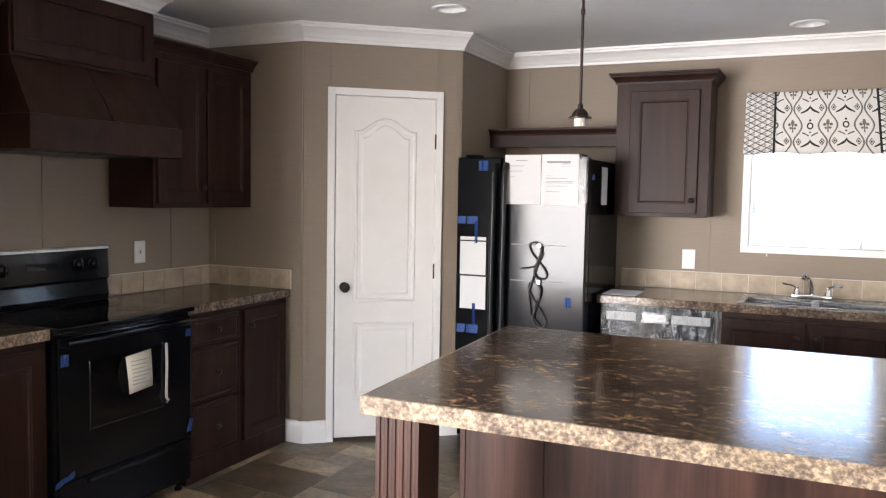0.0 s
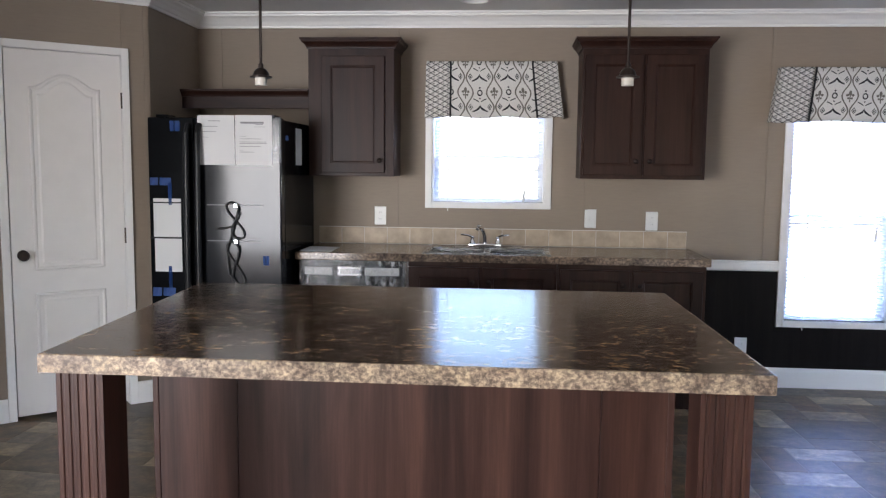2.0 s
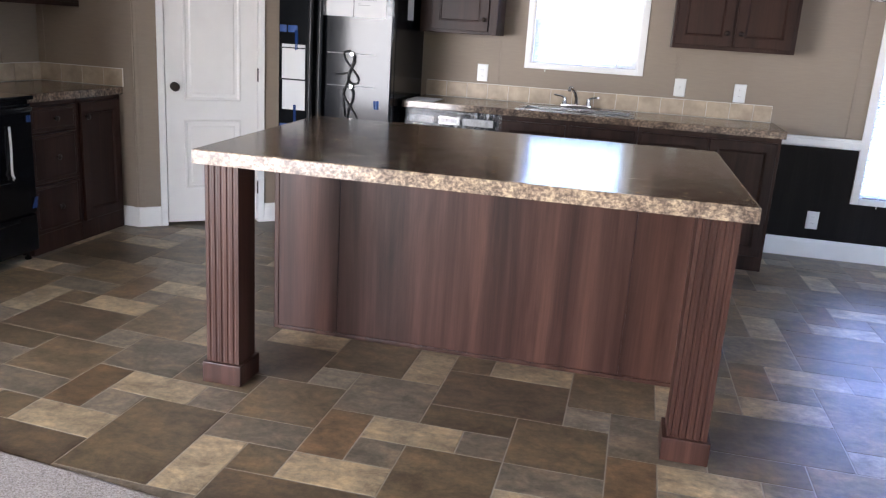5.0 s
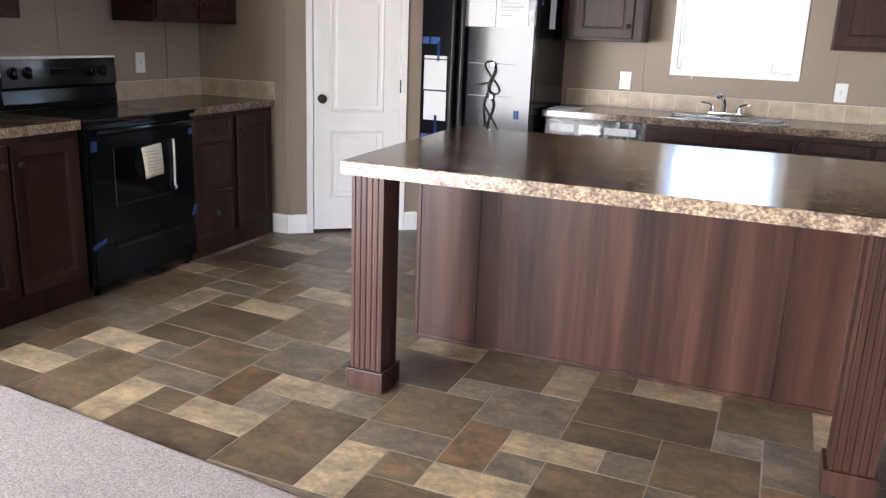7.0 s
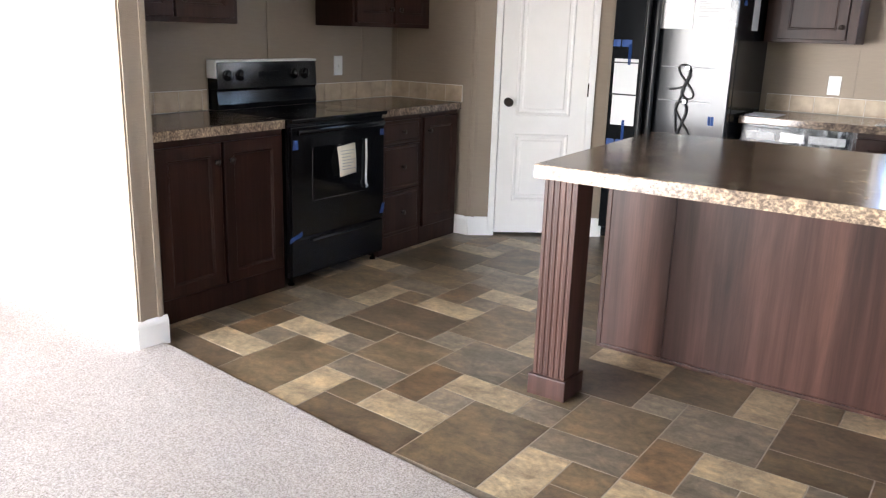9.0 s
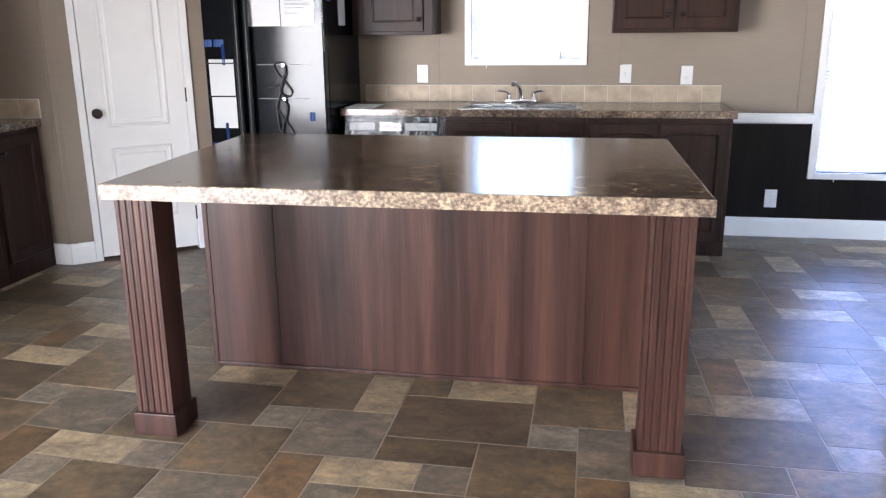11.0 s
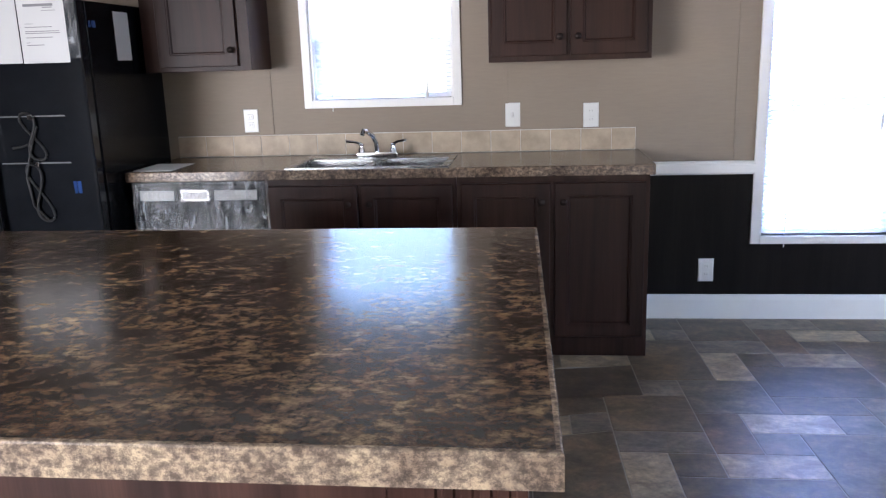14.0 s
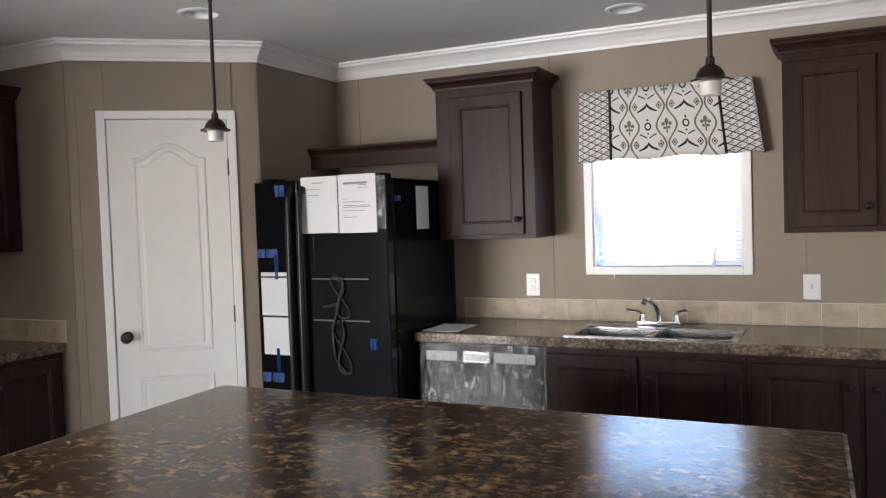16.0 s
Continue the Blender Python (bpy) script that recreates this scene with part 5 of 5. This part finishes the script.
sink()
leaflet = single("leaflet", slab(-0.555, 5.06, 0.9145, -0.36, 5.33, 0.9165), M_PAPER, "printed leaflet lying on the laminate worktop", "paper")

# ---------- wall plates ----------


def wall_plate(p, u, n, kind, label):
    p, u, n = Vector(p), Vector(u), Vector(n)
    w, h = 0.080, 0.125
    ob = thing("switch_plate" if kind == "switch" else "socket_outlet", tuple(p), label, "switch" if kind == "switch" else "outlet", "wall plates")
    o = p - u * w / 2 - Z * h / 2
    part("cover_plate", nested(bmesh.new(), o, u, Z, n, w, h, [(0, 0), (0.001, 0.004), (0.004, 0.006), (0.006, 0.006)]), M_PLATE, ob)
    if kind == "switch":
        part("toggle", nested(bmesh.new(), p - u * 0.005 - Z * 0.011 + n * 0.006, u, Z, n, 0.010, 0.022, [(0, 0), (0.002, 0.008), (0.003, 0.008)]), M_PLATE, ob)
    else:
        for s in (-1, 1):
            f = part("receptacle", nested(bmesh.new(), p - u * 0.016 + Z * (s * 0.022 - 0.014) + n * 0.006, u, Z, n, 0.032, 0.028, [(0, 0), (0.001, 0.002), (0.003, 0.002)]), M_PLATE, ob)
            for k in (-1, 1):
                part("slot", nested(bmesh.new(), p + u * (k * 0.006 - 0.001) + Z * (s * 0.022 - 0.004) + n * 0.008, u, Z, n, 0.002, 0.009, [(0, 0), (0, 0.0005)]), M_INK, f)


for x, z, kind, txt in ((-0.144, 1.105, "outlet", "white socket outlet over the worktop"), (1.268, 1.105, "switch", "white light switch beside the sink"),
                        (1.672, 1.095, "outlet", "white socket outlet over the worktop end"), (2.282, 0.266, "outlet", "white socket outlet low on the wainscot")):
    wall_plate((x, NORTH - (0.006 if z < 0.5 else 0), z), X, -Y, kind, txt)
wall_plate((WEST, 3.70, 1.138), Y, X, "switch", "white light switch beside the range")

# ---------- lamps ----------
M_SOCKET = surface("cream_porcelain", (0.50, 0.47, 0.41), 0.4)
for x, y in ((-0.195, 3.15), (1.135, 3.135)):
    p = thing("pendant_lamp", (x, y, 1.732), "dark bronze pendant lamp without shade or bulb", "lamp", "pendant lamps over the island")
    part("canopy", lathe(bmesh.new(), (x, y, H - 0.022), (0, 0, 1), [(0.015, -0.008), (0.045, 0.0), (0.060, 0.014), (0.062, 0.0215)], 24), M_BRONZE, p, smooth=True)
    part("rod", tube(bmesh.new(), [(x, y, 1.80), (x, y, 2.13), (x, y, H - 0.02)], 0.0052, 10), M_BRONZE, p, smooth=True)
    part("rod_joint", lathe(bmesh.new(), (x, y, 2.12), (0, 0, 1), [(0.0052, 0), (0.008, 0.004), (0.008, 0.02), (0.0052, 0.024)], 12), M_BRONZE, p, smooth=True)
    part("bell", lathe(bmesh.new(), (x, y, 1.760), (0, 0, 1), [(0.030, 0), (0.041, 0.001), (0.041, 0.005), (0.031, 0.008), (0.027, 0.020), (0.020, 0.030), (0.010, 0.036), (0.009, 0.050), (0.005, 0.054)], 24), M_BRONZE, p, smooth=True)
    part("socket", lathe(bmesh.new(), (x, y, 1.7325), (0, 0, 1), [(0.014, 0.001), (0.021, 0), (0.022, 0.028)], 20), M_SOCKET, p, "cream lamp socket", True)
for x, y in CANS:
    c = thing("recessed_light", (x, y, H), "white recessed ceiling light, unlit", "lamp", "recessed ceiling lights")
    part("trim_ring", lathe(bmesh.new(), (x, y, H), (0, 0, -1), [(0.099, 0), (0.099, 0.003), (0.090, 0.008), (0.078, 0.006), (0.071, -0.008)], 36, False), M_WHITE, c, smooth=True)
    bm = bmesh.new()
    seg = 30
    rings = [[bm.verts.new((x + r * math.cos(2 * math.pi * k / seg), y + r * math.sin(2 * math.pi * k / seg), z)) for k in range(seg)] for r, z in ((0.072, H - 0.004), (0.066, H + 0.014), (0.05, H + 0.024), (0.01, H + 0.027))]
    for a, b in zip(rings, rings[1:]):
        for k in range(seg):
            bm.faces.new((a[k], a[(k + 1) % seg], b[(k + 1) % seg], b[k]))
    bm.faces.new(rings[-1])
    part("reflector", bm, M_CAN, c, "pale reflector cup", True)

# ---------- outside ----------
g = bmesh.new()
box(g, -400, NORTH + 0.14, -1.2, 400, 700, -0.75)
structure("ground", g, M_GRASS, "dry grass lawn outside the windows")


def neighbour():
    n = thing("house", (4.0, 15.0, -0.75), "beige neighbouring house with low grey roof", "house")
    part("wall", slab(-5.0, 12.6, -0.75, 11.0, 18.5, 1.42), M_SIDING, n)
    bm = bmesh.new()
    extrude_profile(bm, [(-0.12, 0), (-0.12, 0.12), (2.95, 0.95), (6.4, 0.12), (6.4, 0)], (-5.4, 12.6, 1.42), (11.4, 12.6, 1.42), (0, 1, 0))
    part("roof", bm, M_ROOF, n)
    for z in [x * 0.16 - 0.7 for x in range(13)]:
        part("siding_board", slab(-5.0, 12.585, z, 11.0, 12.6, z + 0.15), M_SIDING, n)
    for x in (-2.0, 1.6, 5.15, 8.4):
        w = part("window", nested(bmesh.new(), (x, 12.58, -0.55), X, Z, -Y, 0.6, 0.9, [(0, 0), (0, 0.04), (0.06, 0.04), (0.06, 0.01)]), M_WHITE, n)
        part("pane", nested(bmesh.new(), (x + 0.06, 12.565, -0.49), X, Z, -Y, 0.48, 0.78, [(0, 0), (0, 0.004)]), M_PANE, w, "blue-grey glass")


M_PANE = surface("far_pane", (0.28, 0.32, 0.38), 0.1)
neighbour()

# window frames of the living room, unseen behind the walk; the first one is added
for k, (a, b) in enumerate((((2.0, SOUTH - 0.06, 0.5), (3.7, 2.0)), ((-4.55, SOUTH - 0.06, 0.08), (-1.5, 2.05)))):
    bm = bmesh.new()
    box(bm, a[0], a[1] - 0.03, a[2], a[0] + 0.05, a[1] + 0.03, b[1])
    box(bm, b[0] - 0.05, a[1] - 0.03, a[2], b[0], a[1] + 0.03, b[1])
    box(bm, a[0] + 0.05, a[1] - 0.03, a[2], b[0] - 0.05, a[1] + 0.03, a[2] + 0.05)
    box(bm, a[0] + 0.05, a[1] - 0.03, b[1] - 0.05, b[0] - 0.05, a[1] + 0.03, b[1])
    box(bm, (a[0] + b[0]) / 2 - 0.03, a[1] - 0.03, a[2] + 0.05, (a[0] + b[0]) / 2 + 0.03, a[1] + 0.03, b[1] - 0.05)
    structure(f"window_{k + 4}", bm, M_VINYLWIN, "white frame of a tall living room window")

# ---------- floor tiles ----------
CELL, TX, TY = 0.17, 0.02, 2.07
TONES = {
    "dark": (0.092, 0.066, 0.042), "olive": (0.132, 0.096, 0.058), "tan": (0.31, 0.242, 0.155), "brown": (0.111, 0.081, 0.049),
    "grey": (0.160, 0.131, 0.096), "pale": (0.207, 0.175, 0.131), "rust": (0.140, 0.090, 0.050),
}
UNIT = [(5, -4, 3, 2, "dark"), (2, -3, 2, 3, "olive"), (4, -3, 1, 2, "tan"), (5, -2, 1, 1, "olive"), (0, -2, 2, 1, "tan"), (0, -1, 1, 2, "rust"), (1, -1, 1, 1, "grey"),
        (4, -1, 2, 1, "grey"), (1, 0, 2, 1, "tan"), (3, 0, 1, 1, "grey"), (4, 0, 2, 2, "olive"), (0, 1, 2, 2, "grey"), (2, 1, 2, 1, "brown"), (5, 2, 1, 1, "pale")]
TILE_MATS = {k: slate(k + "_slate_tile", v) for k, v in TONES.items()}


def tile_place(i, j):
    x, y = TX + CELL * i, TY + CELL * j
    east = min(1.0, max(0.0, (x - 1.2) / 0.5))
    return x - east * 0.006 * max(0.0, j - 4), y + 0.075 * max(0.0, -x - 0.45) + east * min(0.125, 0.021 * max(0.0, j - 3.5))


def tile_mesh(bm, i, j, w, h):
    """One floor tile with eased edges; returns its middle."""
    g, e = 0.0022, 0.002
    corners = [tile_place(i, j), tile_place(i + w, j), tile_place(i + w, j + h), tile_place(i, j + h)]
    cx, cy = sum(c[0] for c in corners) / 4, sum(c[1] for c in corners) / 4
    rings = []
    for inset, z in ((g, -0.004), (g, -0.0008), (g + e, 0.0)):
        ring = []
        for (x, y), (sx, sy) in zip(corners, ((1, 1), (-1, 1), (-1, -1), (1, -1))):
            ring.append(bm.verts.new((x + sx * inset, y + sy * inset, z)))
        rings.append(ring)
    for a, b in zip(rings, rings[1:]):
        for k in range(4):
            bm.faces.new((a[k], a[(k + 1) % 4], b[(k + 1) % 4], b[k]))
    bm.faces.new(rings[-1])
    return cx, cy


rest = {k: bmesh.new() for k in TONES}
for n in range(-2, 5):
    for m in range(-5, 7):
        for i, j, w, h, tone in UNIT:
            ii, jj = i + 6 * m + 3 * n, j + 6 * n
            x, y = tile_place(ii + w / 2, jj + h / 2)
            if not (-2.45 < x < EAST - 0.1) or y > NORTH + 0.1 or y + 0.3 < EDGE.y + (x - EDGE.x) * SLOPE:
                continue
            if (x < 1.7 and y > 5.25) or (x < -1.5 and y > 4.6) or (-0.35 < x < 1.1 and 3.15 < y < 3.45):
                continue
            if x > 3.3:
                tile_mesh(rest[tone], ii, jj, w, h)
                continue
            bm = bmesh.new()
            cx, cy = tile_mesh(bm, ii, jj, w, h)
            bmesh.ops.translate(bm, verts=bm.verts[:], vec=(-cx, -cy, 0))
            ob = new("tile", mesh_of("tile", bm, TILE_MATS[tone]))
            ob.location = (cx, cy, 0)
            ob.parent = floor
for tone, bm in rest.items():
    ob = part("far_tiles", bm, TILE_MATS[tone], floor)
    ob["kind"] = "stuff"
